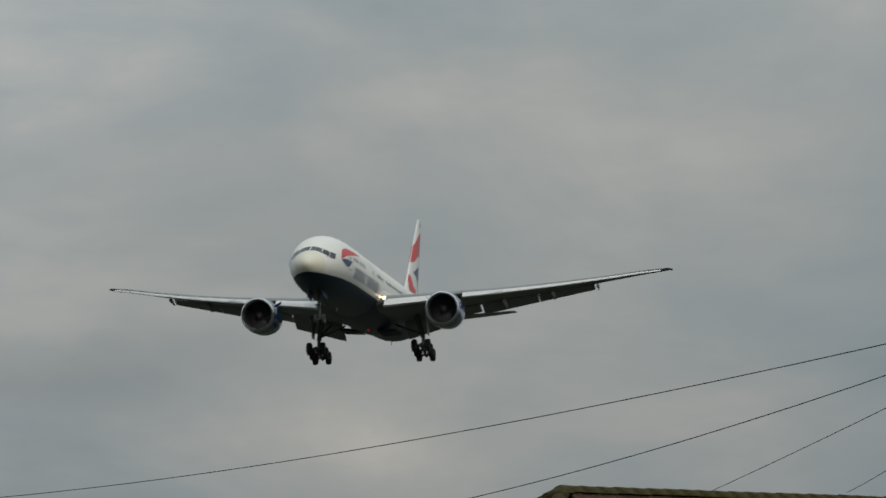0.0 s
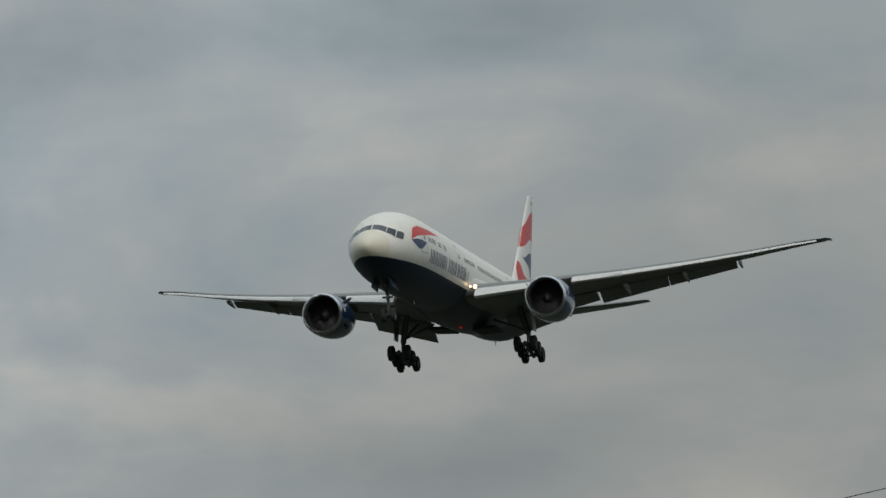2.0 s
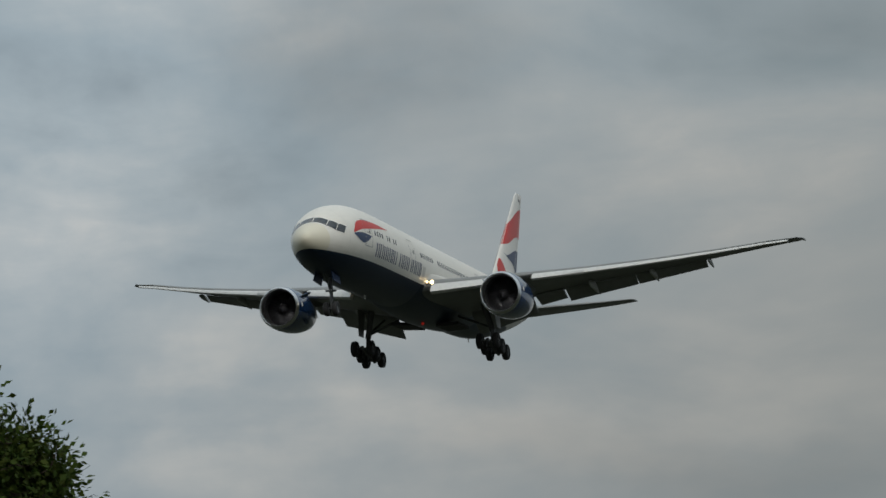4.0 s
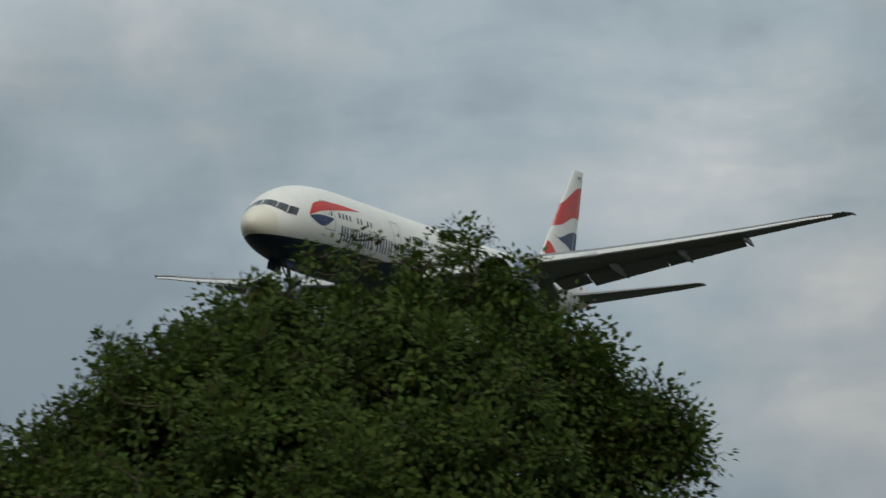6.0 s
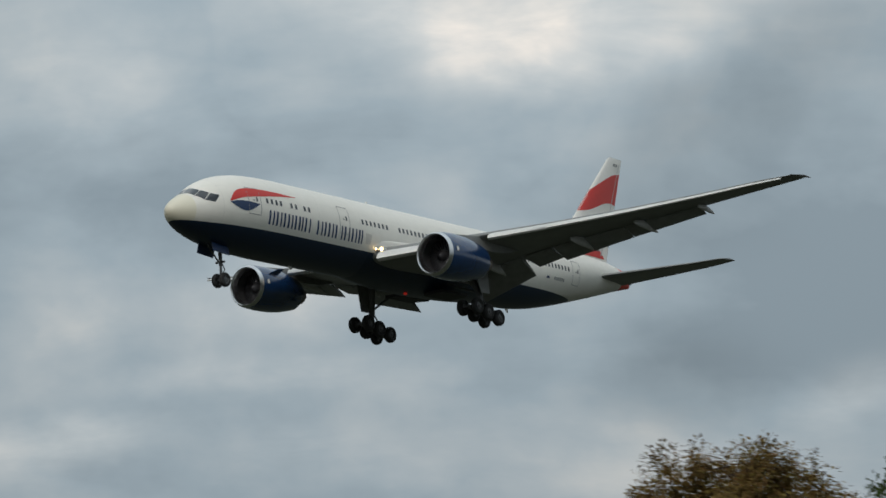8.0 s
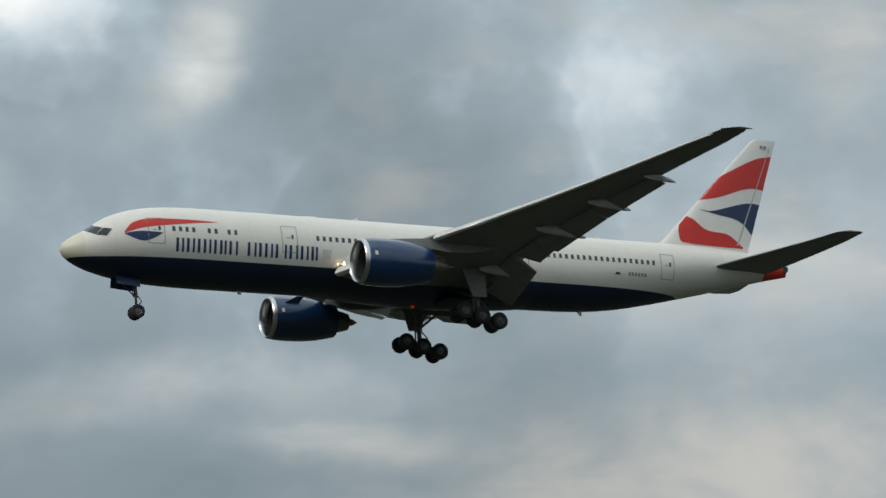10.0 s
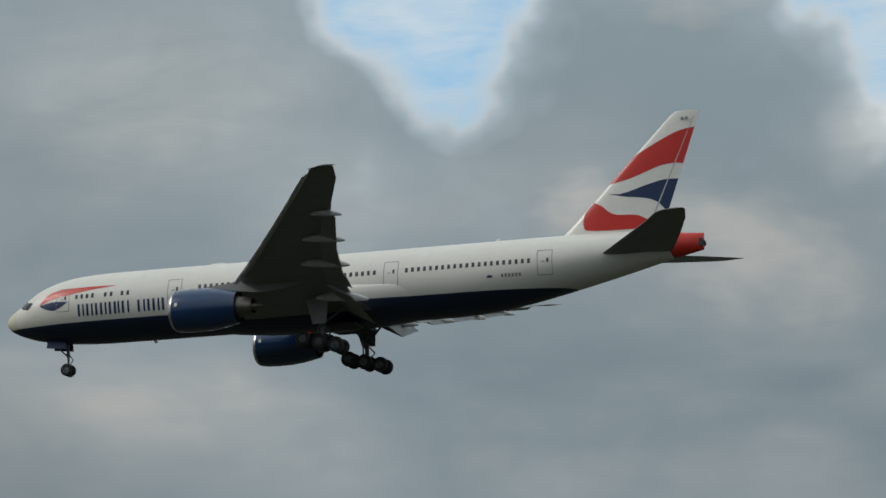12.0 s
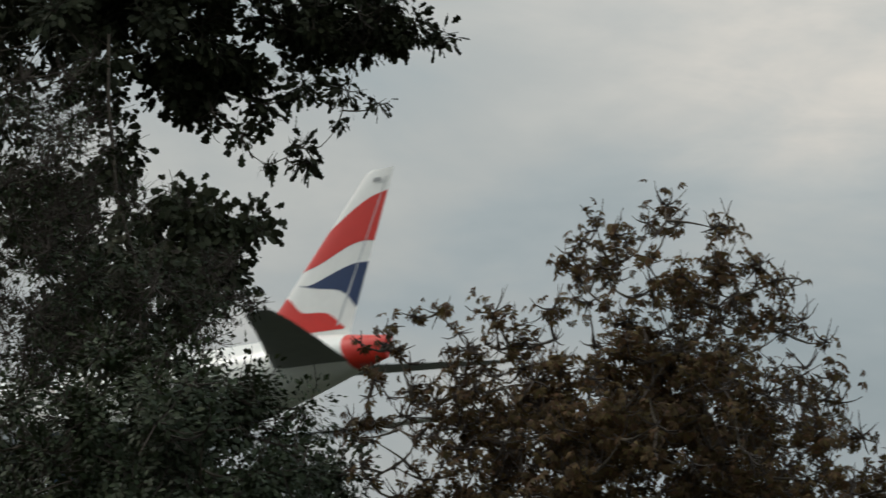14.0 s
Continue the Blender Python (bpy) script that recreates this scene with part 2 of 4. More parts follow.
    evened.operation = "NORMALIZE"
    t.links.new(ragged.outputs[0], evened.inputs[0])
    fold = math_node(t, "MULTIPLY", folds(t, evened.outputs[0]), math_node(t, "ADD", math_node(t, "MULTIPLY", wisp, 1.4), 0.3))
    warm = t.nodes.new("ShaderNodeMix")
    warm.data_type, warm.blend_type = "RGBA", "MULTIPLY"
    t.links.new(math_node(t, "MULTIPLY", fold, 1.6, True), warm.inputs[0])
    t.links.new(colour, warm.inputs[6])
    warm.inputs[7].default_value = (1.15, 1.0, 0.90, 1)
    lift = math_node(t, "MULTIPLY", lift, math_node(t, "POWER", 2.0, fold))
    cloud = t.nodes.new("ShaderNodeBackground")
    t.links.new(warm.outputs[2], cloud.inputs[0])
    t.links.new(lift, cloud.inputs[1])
    # the break in the cloud, where the sky shows blue between the heaps
    dot = t.nodes.new("ShaderNodeVectorMath")
    dot.operation = "DOT_PRODUCT"
    t.links.new(coord, dot.inputs[0])
    dot.inputs[1].default_value = sky_way(-8, 24)
    near = math_node(t, "MULTIPLY", math_node(t, "SUBTRACT", dot.outputs["Value"], 0.962), 1 / 0.012, True)
    thin = math_node(t, "MULTIPLY", math_node(t, "SUBTRACT", 0.445, thick), 12.0, True)
    veil = math_node(t, "MULTIPLY", math_node(t, "SUBTRACT", math_node(t, "ADD", math_node(t, "MULTIPLY", wisp, 0.5), math_node(t, "MULTIPLY", sheet, 0.5)), 0.41), 5.0, True)
    thin = math_node(t, "MULTIPLY", thin, math_node(t, "SUBTRACT", 1.0, math_node(t, "MULTIPLY", veil, 0.8)))
    cover = math_node(t, "SUBTRACT", 1.0, math_node(t, "MULTIPLY", near, thin))
    both = t.nodes.new("ShaderNodeMixShader")
    t.links.new(cover, both.inputs[0])
    t.links.new(clear.outputs[0], both.inputs[1])
    t.links.new(cloud.outputs[0], both.inputs[2])
    t.links.new(both.outputs[0], t.nodes.new("ShaderNodeOutputWorld").inputs[0])


build_sky()
lamp = bpy.data.lights.new("sun", "SUN")
lamp.energy, lamp.angle, lamp.color = 1.25, radians(14), (1.0, 0.95, 0.88)
sun = new("sun", lamp)
sun.matrix_world = look(Vector(sky_way(SUN_PAN, SUN_ELEVATION)) * 500, (0, 0, 0))

# ---------------------------------------------------------------- materials


def material(name, colour, rough=0.5, metal=0.0, spread=0.12, grain=6.0, bump=0.0, bump_scale=40.0, coat=0.0, island=False, dirt=None):
    """Base colour varied at two scales, with optional relief, clear coat, and a shift from piece to piece."""
    m = bpy.data.materials.new(name)
    m.use_nodes = True
    t = m.node_tree
    b = t.nodes["Principled BSDF"]
    coord = t.nodes.new("ShaderNodeTexCoord").outputs["Object"]
    dark = tuple(c * (1 - spread) for c in colour)
    light = tuple(min(1, c * (1 + spread)) for c in colour)
    a = noise_node(t, coord, grain, 6, 0.6)
    c = ramp(t, a, ((0.3, dark), (0.7, light)))
    big = noise_node(t, coord, grain * 0.13, 3, 0.5)
    c = mix(t, math_node(t, "MULTIPLY", math_node(t, "SUBTRACT", big, 0.4), 0.8, True), c, dirt or dark)
    if island:
        g = t.nodes.new("ShaderNodeNewGeometry")
        h = t.nodes.new("ShaderNodeHueSaturation")
        t.links.new(math_node(t, "ADD", math_node(t, "MULTIPLY", g.outputs["Random Per Island"], 0.05), 0.475), h.inputs["Hue"])
        r2 = math_node(t, "FRACT", math_node(t, "MULTIPLY", g.outputs["Random Per Island"], 17.3))
        t.links.new(math_node(t, "ADD", math_node(t, "MULTIPLY", r2, 0.7), 0.65), h.inputs["Value"])
        t.links.new(c, h.inputs["Color"])
        c = h.outputs[0]
    t.links.new(c, b.inputs["Base Color"])
    b.inputs["Roughness"].default_value, b.inputs["Metallic"].default_value = rough, metal
    b.inputs["Coat Weight"].default_value = coat
    if bump:
        n = t.nodes.new("ShaderNodeBump")
        n.inputs["Strength"].default_value, n.inputs["Distance"].default_value = bump, 0.02
        t.links.new(noise_node(t, coord, bump_scale, 4, 0.6), n.inputs["Height"])
        t.links.new(n.outputs[0], b.inputs["Normal"])
    return m


def leaf_material(name, colour, spread=0.3, through=0.25, rough=0.5):
    m = material(name, colour, rough, spread=spread, grain=1.2, island=True)
    t = m.node_tree
    b = t.nodes["Principled BSDF"]
    link = b.inputs["Base Color"].links[0].from_socket
    tr = t.nodes.new("ShaderNodeBsdfTranslucent")
    t.links.new(link, tr.inputs[0])
    mx = t.nodes.new("ShaderNodeMixShader")
    b.inputs["Specular IOR Level"].default_value = 0.2
    mx.inputs[0].default_value = through
    t.links.new(b.outputs[0], mx.inputs[1])
    t.links.new(tr.outputs[0], mx.inputs[2])
    t.links.new(mx.outputs[0], t.nodes["Material Output"].inputs[0])
    return m


def glow(name, colour, power):
    m = bpy.data.materials.new(name)
    m.use_nodes = True
    b = m.node_tree.nodes["Principled BSDF"]
    b.inputs["Base Color"].default_value = (*colour, 1)
    b.inputs["Emission Color"].default_value = (*colour, 1)
    b.inputs["Emission Strength"].default_value = power
    return m


NAVY_LINE = -1.68


def fuselage_paint():
    """White above, navy belly below a level line; a red tail cone; faint panel joints and streaks."""
    m = material("airliner_paint", (0.78, 0.755, 0.69), 0.42, spread=0.03, grain=1.4, coat=0.08, dirt=(0.69, 0.66, 0.59))
    t = m.node_tree
    b = t.nodes["Principled BSDF"]
    white = b.inputs["Base Color"].links[0].from_socket
    coord = t.nodes.new("ShaderNodeTexCoord").outputs["Object"]
    sep = t.nodes.new("ShaderNodeSeparateXYZ")
    t.links.new(coord, sep.inputs[0])
    x, z = sep.outputs[0], sep.outputs[2]
    # radome of a yellower white
    nose = math_node(t, "MULTIPLY", math_node(t, "SUBTRACT", -28.4, x), 12.0, True)
    white = mix(t, nose, white, (0.72, 0.68, 0.55))
    # joints between skin panels
    ring = math_node(t, "LESS_THAN", math_node(t, "FRACT", math_node(t, "MULTIPLY", x, 0.19)), 0.006)
    white = mix(t, math_node(t, "MULTIPLY", ring, 0.25), white, (0.35, 0.35, 0.34))
    # dirt washed aft along the flanks
    streak = noise_node(t, mapping(t, coord, (0, 0, 0), (0.12, 1, 2.2)), 1.6, 5, 0.6)
    white = mix(t, math_node(t, "MULTIPLY", math_node(t, "SUBTRACT", streak, 0.52), 1.2, True), white, (0.60, 0.58, 0.53))
    # the line climbs a little towards the nose tip
    rise = math_node(t, "MULTIPLY", math_node(t, "ADD", x, 27.0), -0.03)
    line = math_node(t, "ADD", math_node(t, "MAXIMUM", rise, 0.0), NAVY_LINE)
    below = math_node(t, "MULTIPLY", math_node(t, "SUBTRACT", line, z), 60.0, True)
    navy = mix(t, streak, (0.005, 0.016, 0.040), (0.008, 0.022, 0.052))
    c = mix(t, below, white, navy)
    cone = math_node(t, "MULTIPLY", math_node(t, "SUBTRACT", x, math_node(t, "ADD", math_node(t, "MULTIPLY", z, -0.35), 31.15)), 30.0, True)
    c = mix(t, cone, c, (0.60, 0.028, 0.014))
    t.links.new(c, b.inputs["Base Color"])
    return m


PAINT = fuselage_paint()
WHITE = material("white_gloss_paint", (0.78, 0.76, 0.71), 0.36, spread=0.04, grain=1.5, coat=0.2, dirt=(0.72, 0.71, 0.68))
WING_GREY = material("wing_grey_paint", (0.20, 0.205, 0.20), 0.45, spread=0.10, grain=1.2, bump=0.05, dirt=(0.145, 0.147, 0.14))
SLAT = material("bare_slat_metal", (0.66, 0.65, 0.62), 0.40, 0.35, spread=0.08, grain=3)
FLAP = material("flap_grey_paint", (0.21, 0.215, 0.21), 0.5, spread=0.12, grain=1.5, dirt=(0.17, 0.17, 0.165))
ENGINE_BLUE = material("engine_blue_gloss", (0.008, 0.036, 0.110), 0.22, spread=0.10, grain=1.5, coat=0.6)
INLET_METAL = material("inlet_lip_metal", (0.66, 0.66, 0.66), 0.28, 1.0, spread=0.06, grain=4)
FAIRING = material("pale_fairing_paint", (0.46, 0.46, 0.45), 0.45, spread=0.1, grain=2)
NOZZLE = material("heat_stained_nozzle", (0.22, 0.19, 0.16), 0.42, 0.9, spread=0.25, grain=3)
FAN = material("fan_blade_titanium", (0.10, 0.10, 0.11), 0.4, 0.8, spread=0.2, grain=5)
# near black: the shade inside hollows, put into the colour
CAVITY_SHADE = material("cavity_shade_black", (0.03, 0.03, 0.032), 0.7, spread=0.2, grain=3)
RUBBER = material("tyre_rubber", (0.022, 0.022, 0.023), 0.8, spread=0.2, grain=6, bump=0.2)
GEAR_METAL = material("gear_grey_steel", (0.11, 0.112, 0.115), 0.5, 0.4, spread=0.2, grain=5)
RED = material("livery_red", (0.56, 0.021, 0.012), 0.42, spread=0.06, grain=1.5, coat=0.06)
BLUE = material("livery_blue", (0.006, 0.026, 0.088), 0.42, spread=0.08, grain=1.5, coat=0.06)
GLASS_DARK = material("cockpit_glass", (0.018, 0.021, 0.025), 0.07, spread=0.1, grain=2, coat=0.5)
WINDOW_DARK = material("cabin_window_glass", (0.07, 0.075, 0.085), 0.15, spread=0.15, grain=3)
LINE = material("seam_grey", (0.25, 0.25, 0.25), 0.6, spread=0.1, grain=5)
LANDING = glow("landing_lamp", (1.0, 0.72, 0.36), 6.0)
BEACON = glow("red_beacon", (0.5, 0.025, 0.015), 0.3)
CREST = material("faded_crest_grey", (0.60, 0.58, 0.54), 0.45, spread=0.15, grain=8)
NAV = material("smoked_lens", (0.05, 0.05, 0.05), 0.2, spread=0.1)
BARK = material("bark", (0.075, 0.060, 0.045), 0.9, spread=0.35, grain=9, bump=0.6, bump_scale=25)
TWIG = material("twig_bark", (0.055, 0.042, 0.034), 0.9, spread=0.25, grain=8)
LEAF_GREEN = leaf_material("green_leaf", (0.050, 0.077, 0.013), 0.35, 0.25, 0.8)
LEAF_RUST = leaf_material("rusty_leaf", (0.145, 0.094, 0.027), 0.5, 0.2, 0.8)
LEAF_CHESTNUT = leaf_material("withered_chestnut_leaf", (0.072, 0.043, 0.016), 0.5, 0.15, 0.8)
LEAF_OAK = leaf_material("dark_oak_leaf", (0.028, 0.030, 0.014), 0.35, 0.06, 0.8)
LEAF_IVY = leaf_material("evergreen_leaf", (0.027, 0.034, 0.014), 0.35, 0.06, 0.7)
TILE = material("brown_concrete_tile", (0.058, 0.034, 0.022), 0.9, spread=0.3, grain=7, bump=0.5, bump_scale=60, dirt=(0.036, 0.028, 0.018))
MOSS = material("mossy_ridge_tile", (0.054, 0.047, 0.020), 0.95, spread=0.5, grain=9, bump=0.8, bump_scale=30, dirt=(0.042, 0.033, 0.022))
RENDERED_WALL = material("cream_render", (0.52, 0.48, 0.40), 0.9, spread=0.08, grain=4, bump=0.3)
FASCIA = material("fascia_board", (0.70, 0.69, 0.66), 0.6, spread=0.05, grain=4)
CABLE = material("cable_sheath", (0.03, 0.03, 0.032), 0.7, spread=0.1)
POLE_WOOD = material("weathered_pole_wood", (0.16, 0.12, 0.085), 0.9, spread=0.25, grain=10, bump=0.5)
GRASS = material("worn_dark_ground", (0.030, 0.034, 0.022), 0.95, spread=0.35, grain=0.8, bump=0.8, bump_scale=8, dirt=(0.040, 0.036, 0.028))


def tile_variation():
    t = TILE.node_tree
    b = t.nodes["Principled BSDF"]
    c = b.inputs["Base Color"].links[0].from_socket
    o = t.nodes.new("ShaderNodeObjectInfo")
    h = t.nodes.new("ShaderNodeHueSaturation")
    t.links.new(math_node(t, "ADD", math_node(t, "MULTIPLY", o.outputs["Random"], 0.5), 0.75), h.inputs["Value"])
    t.links.new(c, h.inputs["Color"])
    t.links.new(h.outputs[0], b.inputs["Base Color"])


tile_variation()
for dull in (TILE, MOSS, BARK, TWIG, GRASS):
    dull.node_tree.nodes["Principled BSDF"].inputs["Specular IOR Level"].default_value = 0.15

# ---------------------------------------------------------------- mesh helpers


def mesh_part(name, verts, faces, mat, parent=None, label="", smooth=True, sharp=35):
    me = bpy.data.meshes.new(name)
    me.from_pydata([tuple(v) for v in verts], [], faces)
    me.validate()
    me.update()
    if smooth:
        me.polygons.foreach_set("use_smooth", [True] * len(me.polygons))
        me.set_sharp_from_angle(angle=radians(sharp))
    me.materials.append(mat)
    ob = new(name, me)
    if parent is not None:
        ob.parent = parent
    return tagged(ob, label)


def loft(rings, closed=True, caps=True):
    """Faces between rings of equal length."""
    n = len(rings[0])
    verts = [v for r in rings for v in r]
    faces = []
    for i in range(len(rings) - 1):
        for j in range(n if closed else n - 1):
            k = (j + 1) % n
            faces.append((i * n + j, i * n + k, (i + 1) * n + k, (i + 1) * n + j))
    if caps and closed:
        faces.append(tuple(range(n))[::-1])
        faces.append(tuple((len(rings) - 1) * n + j for j in range(n)))
    return verts, faces


def join(*pieces):
    verts, faces = [], []
    for v, f in pieces:
        o = len(verts)
        verts += list(v)
        faces += [tuple(i + o for i in g) for g in f]
    return verts, faces


def tube(a, b, ra, rb=None, n=10):
    a, b = Vector(a), Vector(b)
    rb = ra if rb is None else rb
    d = (b - a).normalized()
    u = d.orthogonal().normalized()
    w = d.cross(u)
    ring = lambda c, r: [c + (u * math.cos(6.28319 * i / n) + w * math.sin(6.28319 * i / n)) * r for i in range(n)]
    return loft([ring(a, ra), ring(b, rb)])


def rod_path(points, radii, n=6):
    rings = []
    for i, p in enumerate(points):
        d = (Vector(points[min(i + 1, len(points) - 1)]) - Vector(points[max(i - 1, 0)])).normalized()
        u = d.cross(Vector((0.31, 0.17, 0.93))).normalized()
        w = d.cross(u)
        rings.append([Vector(p) + (u * math.cos(6.28319 * k / n) + w * math.sin(6.28319 * k / n)) * radii[i] for k in range(n)])
    return loft(rings)


def slab(corners, thick):
    """A plate: four corners and a thickness along its normal."""
    c = [Vector(p) for p in corners]
    nrm = (c[1] - c[0]).cross(c[3] - c[0]).normalized() * thick
    v = c + [p + nrm for p in c]
    return v, [(3, 2, 1, 0), (4, 5, 6, 7), (0, 1, 5, 4), (1, 2, 6, 5), (2, 3, 7, 6), (3, 0, 4, 7)]


def turned(profile, centre, n=40, axis="x"):
    """A body of revolution about the fore-and-aft line through centre; profile of (along, radius)."""
    cx, cy, cz = centre
    rings = []
    for a, r in profile:
        if axis == "x":
            rings.append([(cx + a, cy + r * math.sin(6.28319 * i / n), cz + r * math.cos(6.28319 * i / n)) for i in range(n)])
        else:
            rings.append([(cx + r * math.sin(6.28319 * i / n), cy + a, cz + r * math.cos(6.28319 * i / n)) for i in range(n)])
    return loft(rings, caps=False)


# ---------------------------------------------------------------- ground


def build_ground():
    n, size = 60, 4200.0
    verts, faces = [], []
    for i in range(n + 1):
        for j in range(n + 1):
            u, v = (i / n * 2 - 1), (j / n * 2 - 1)
            x, y = size * u * abs(u), size * v * abs(v)
            verts.append((x, y, -0.004 * (abs(x) + abs(y)) ** 0.5))
    for i in range(n):
        for j in range(n):
            a = i * (n + 1) + j
            faces.append((a, a + n + 1, a + n + 2, a + 1))
    tagged(mesh_part("ground", verts, faces, GRASS), "dark worn grass and earth ground reaching the horizon", "ground", kind="structure")


build_ground()

# ---------------------------------------------------------------- airliner
OX = 30.0   # the thing's own origin lies 30 m behind the nose tip

# station behind the nose, crown height, keel height, half width
STATIONS = ((0.0, -0.74, -0.76, 0.01), (0.12, -0.40, -1.06, 0.34), (0.35, -0.14, -1.33, 0.62), (0.7, 0.14, -1.58, 0.93), (1.2, 0.45, -1.84, 1.27), (1.8, 0.80, -2.08, 1.60),
            (2.5, 1.28, -2.30, 1.93), (3.3, 1.80, -2.50, 2.24), (4.2, 2.22, -2.68, 2.50), (5.4, 2.60, -2.84, 2.73), (7.0, 2.90, -2.98, 2.93), (9.0, 3.05, -3.07, 3.06),
            (11.0, 3.10, -3.10, 3.10), (20.0, 3.10, -3.10, 3.10), (30.0, 3.10, -3.10, 3.10), (40.5, 3.10, -3.10, 3.10), (44.0, 3.10, -3.00, 3.09), (47.0, 3.10, -2.68, 3.03),
            (50.0, 3.10, -2.12, 2.88), (53.0, 3.09, -1.46, 2.62), (56.0, 3.04, -0.76, 2.22), (59.0, 2.90, -0.02, 1.66), (61.2, 2.66, 0.52, 1.12), (62.6, 2.52, 0.82, 0.62), (63.55, 2.46, 1.02, 0.26))


def section(x):
    """Crown, keel and half width at a station, smoothly between the given ones."""
    s = STATIONS
    if x <= s[0][0]:
        return s[0][1:]
    for i in range(len(s) - 1):
        if x <= s[i + 1][0]:
            a, b = s[i], s[i + 1]
            u = (x - a[0]) / (b[0] - a[0])
            p, q = s[max(i - 1, 0)], s[min(i + 2, len(s) - 1)]
            out = []
            for k in (1, 2, 3):
                h = b[0] - a[0]
                m0 = (b[k] - p[k]) / max(b[0] - p[0], 1e-6) * h if i > 0 else (b[k] - a[k]) * 2.2
                m1 = (q[k] - a[k]) / max(q[0] - a[0], 1e-6) * h
                out.append((2 * u**3 - 3 * u * u + 1) * a[k] + (u**3 - 2 * u * u + u) * m0 + (3 * u * u - 2 * u**3) * b[k] + (u**3 - u * u) * m1)
            return tuple(out)
    return s[-1][1:]


LOWER = 0.16   # the body's axis lies this far under the datum


def section_low(x):
    top, bottom, w = section(x)
    return top - LOWER, bottom - LOWER, w


def skin(x, angle, off=0.0):
    """A point of the fuselage's skin; angle in degrees from the crown, positive to starboard."""
    top, bottom, w = section_low(x)
    c, h = (top + bottom) / 2, (top - bottom) / 2
    a = radians(angle)
    return (x - OX, (w + off) * math.sin(a), c + (h + off) * math.cos(a))


def skin_at(x, z, side, off=0.012):
    top, bottom, w = section_low(x)
    c, h = (top + bottom) / 2, (top - bottom) / 2
    k = max(-1, min(1, (z - c) / h))
    return skin(x, side * math.degrees(math.acos(k)), off)


def decal(corners, side, off=0.012, nx=4, nz=3):
    """A patch on the skin between four (station, height) corners: lower fore, lower aft, upper aft, upper fore."""
    verts, faces = [], []
    for i in range(nx + 1):
        for j in range(nz + 1):
            u, v = i / nx, j / nz
            p = [(1 - u) * (1 - v) * corners[0][k] + u * (1 - v) * corners[1][k] + u * v * corners[2][k] + (1 - u) * v * corners[3][k] for k in (0, 1)]
            verts.append(skin_at(p[0], p[1], side, off))
    for i in range(nx):
        for j in range(nz):
            a = i * (nz + 1) + j
            f = (a, a + nz + 1, a + nz + 2, a + 1)
            faces.append(f if side < 0 else f[::-1])
    return verts, faces


def strip(lower, upper, side, off=0.014, n=18, rows=3):
    """A patch whose lower and upper edges are functions of u in 0..1, each giving (station, height)."""
    verts, faces = [], []
    for i in range(n + 1):
        lo, hi = lower(i / n), upper(i / n)
        for j in range(rows + 1):
            v = j / rows
            verts.append(skin_at(lo[0] * (1 - v) + hi[0] * v, lo[1] * (1 - v) + hi[1] * v, side, off))
    for i in range(n):
        for j in range(rows):
            a = i * (rows + 1) + j
            f = (a, a + rows + 1, a + rows + 2, a + 1)
            faces.append(f if side < 0 else f[::-1])
    return verts, faces


def smooth_line(*pts):
    """A smooth line through (s, height) points."""
    def at(s):
        for k in range(len(pts) - 1):
            if s <= pts[k + 1][0] or k == len(pts) - 2:
                a, b = pts[k], pts[k + 1]
                p, q = pts[max(k - 1, 0)], pts[min(k + 2, len(pts) - 1)]
                h = b[0] - a[0]
                u = (s - a[0]) / h
                m0, m1 = (b[1] - p[1]) / (b[0] - p[0]) * h, (q[1] - a[1]) / (q[0] - a[0]) * h
                return (2 * u**3 - 3 * u * u + 1) * a[1] + (u**3 - 2 * u * u + u) * m0 + (3 * u * u - 2 * u**3) * b[1] + (u**3 - u * u) * m1
    return at


def foil(le, chord, thick, twist=0.0, n=14, droop=0.0):
    """A wing section at the leading edge point le, running aft; (x, z) ring as 3D points at that span."""
    ring = []
    xs = [(1 - math.cos(math.pi * i / n)) / 2 for i in range(n + 1)]
    half = lambda x: 5 * thick * (0.2969 * math.sqrt(x) - 0.126 * x - 0.3516 * x * x + 0.2843 * x**3 - 0.1036 * x**4)
    camber = lambda x: 0.018 * math.sin(math.pi * x) - droop * x * x
    pts = [(x, camber(x) + half(x)) for x in xs] + [(x, camber(x) - half(x) * 0.85) for x in xs[::-1][1:-1]]
    ct, st = math.cos(radians(twist)), math.sin(radians(twist))
    for x, z in pts:
        X, Z = x * chord, z * chord
        ring.append((le[0] + X * ct + Z * st - OX, le[1], le[2] - X * st + Z * ct))
    return ring


# span, leading edge station, chord, height, thickness ratio, twist
WING = ((1.5, 20.6, 15.2, -1.95, 0.13, 3.0), (3.0, 21.7, 13.5, -1.72, 0.13, 3.0), (6.2, 23.9, 10.9, -1.22, 0.12, 2.5), (9.6, 26.2, 8.9, -0.68, 0.11, 2.0),
        (14.0, 29.3, 6.75, 0.02, 0.10, 1.5), (19.0, 32.75, 5.0, 0.90, 0.10, 1.0), (24.0, 36.2, 3.55, 1.90, 0.09, 0.5), (28.0, 38.95, 2.7, 2.78, 0.09, 0.0), (29.9, 40.2, 1.95, 3.10, 0.08, 0.0), (30.35, 40.9, 1.25, 3.2, 0.06, 0.0))


def wing_at(y):
    for a, b in zip(WING, WING[1:]):
        if y <= b[0]:
            u = (y - a[0]) / (b[0] - a[0])
            return [p + (q - p) * u for p, q in zip(a, b)]
    return list(WING[-1])


def build_wing(plane, side):
    rings = [foil((w[1], side * w[0], w[3]), w[2], w[4], w[5]) for w in WING]
    v, f = loft(rings)
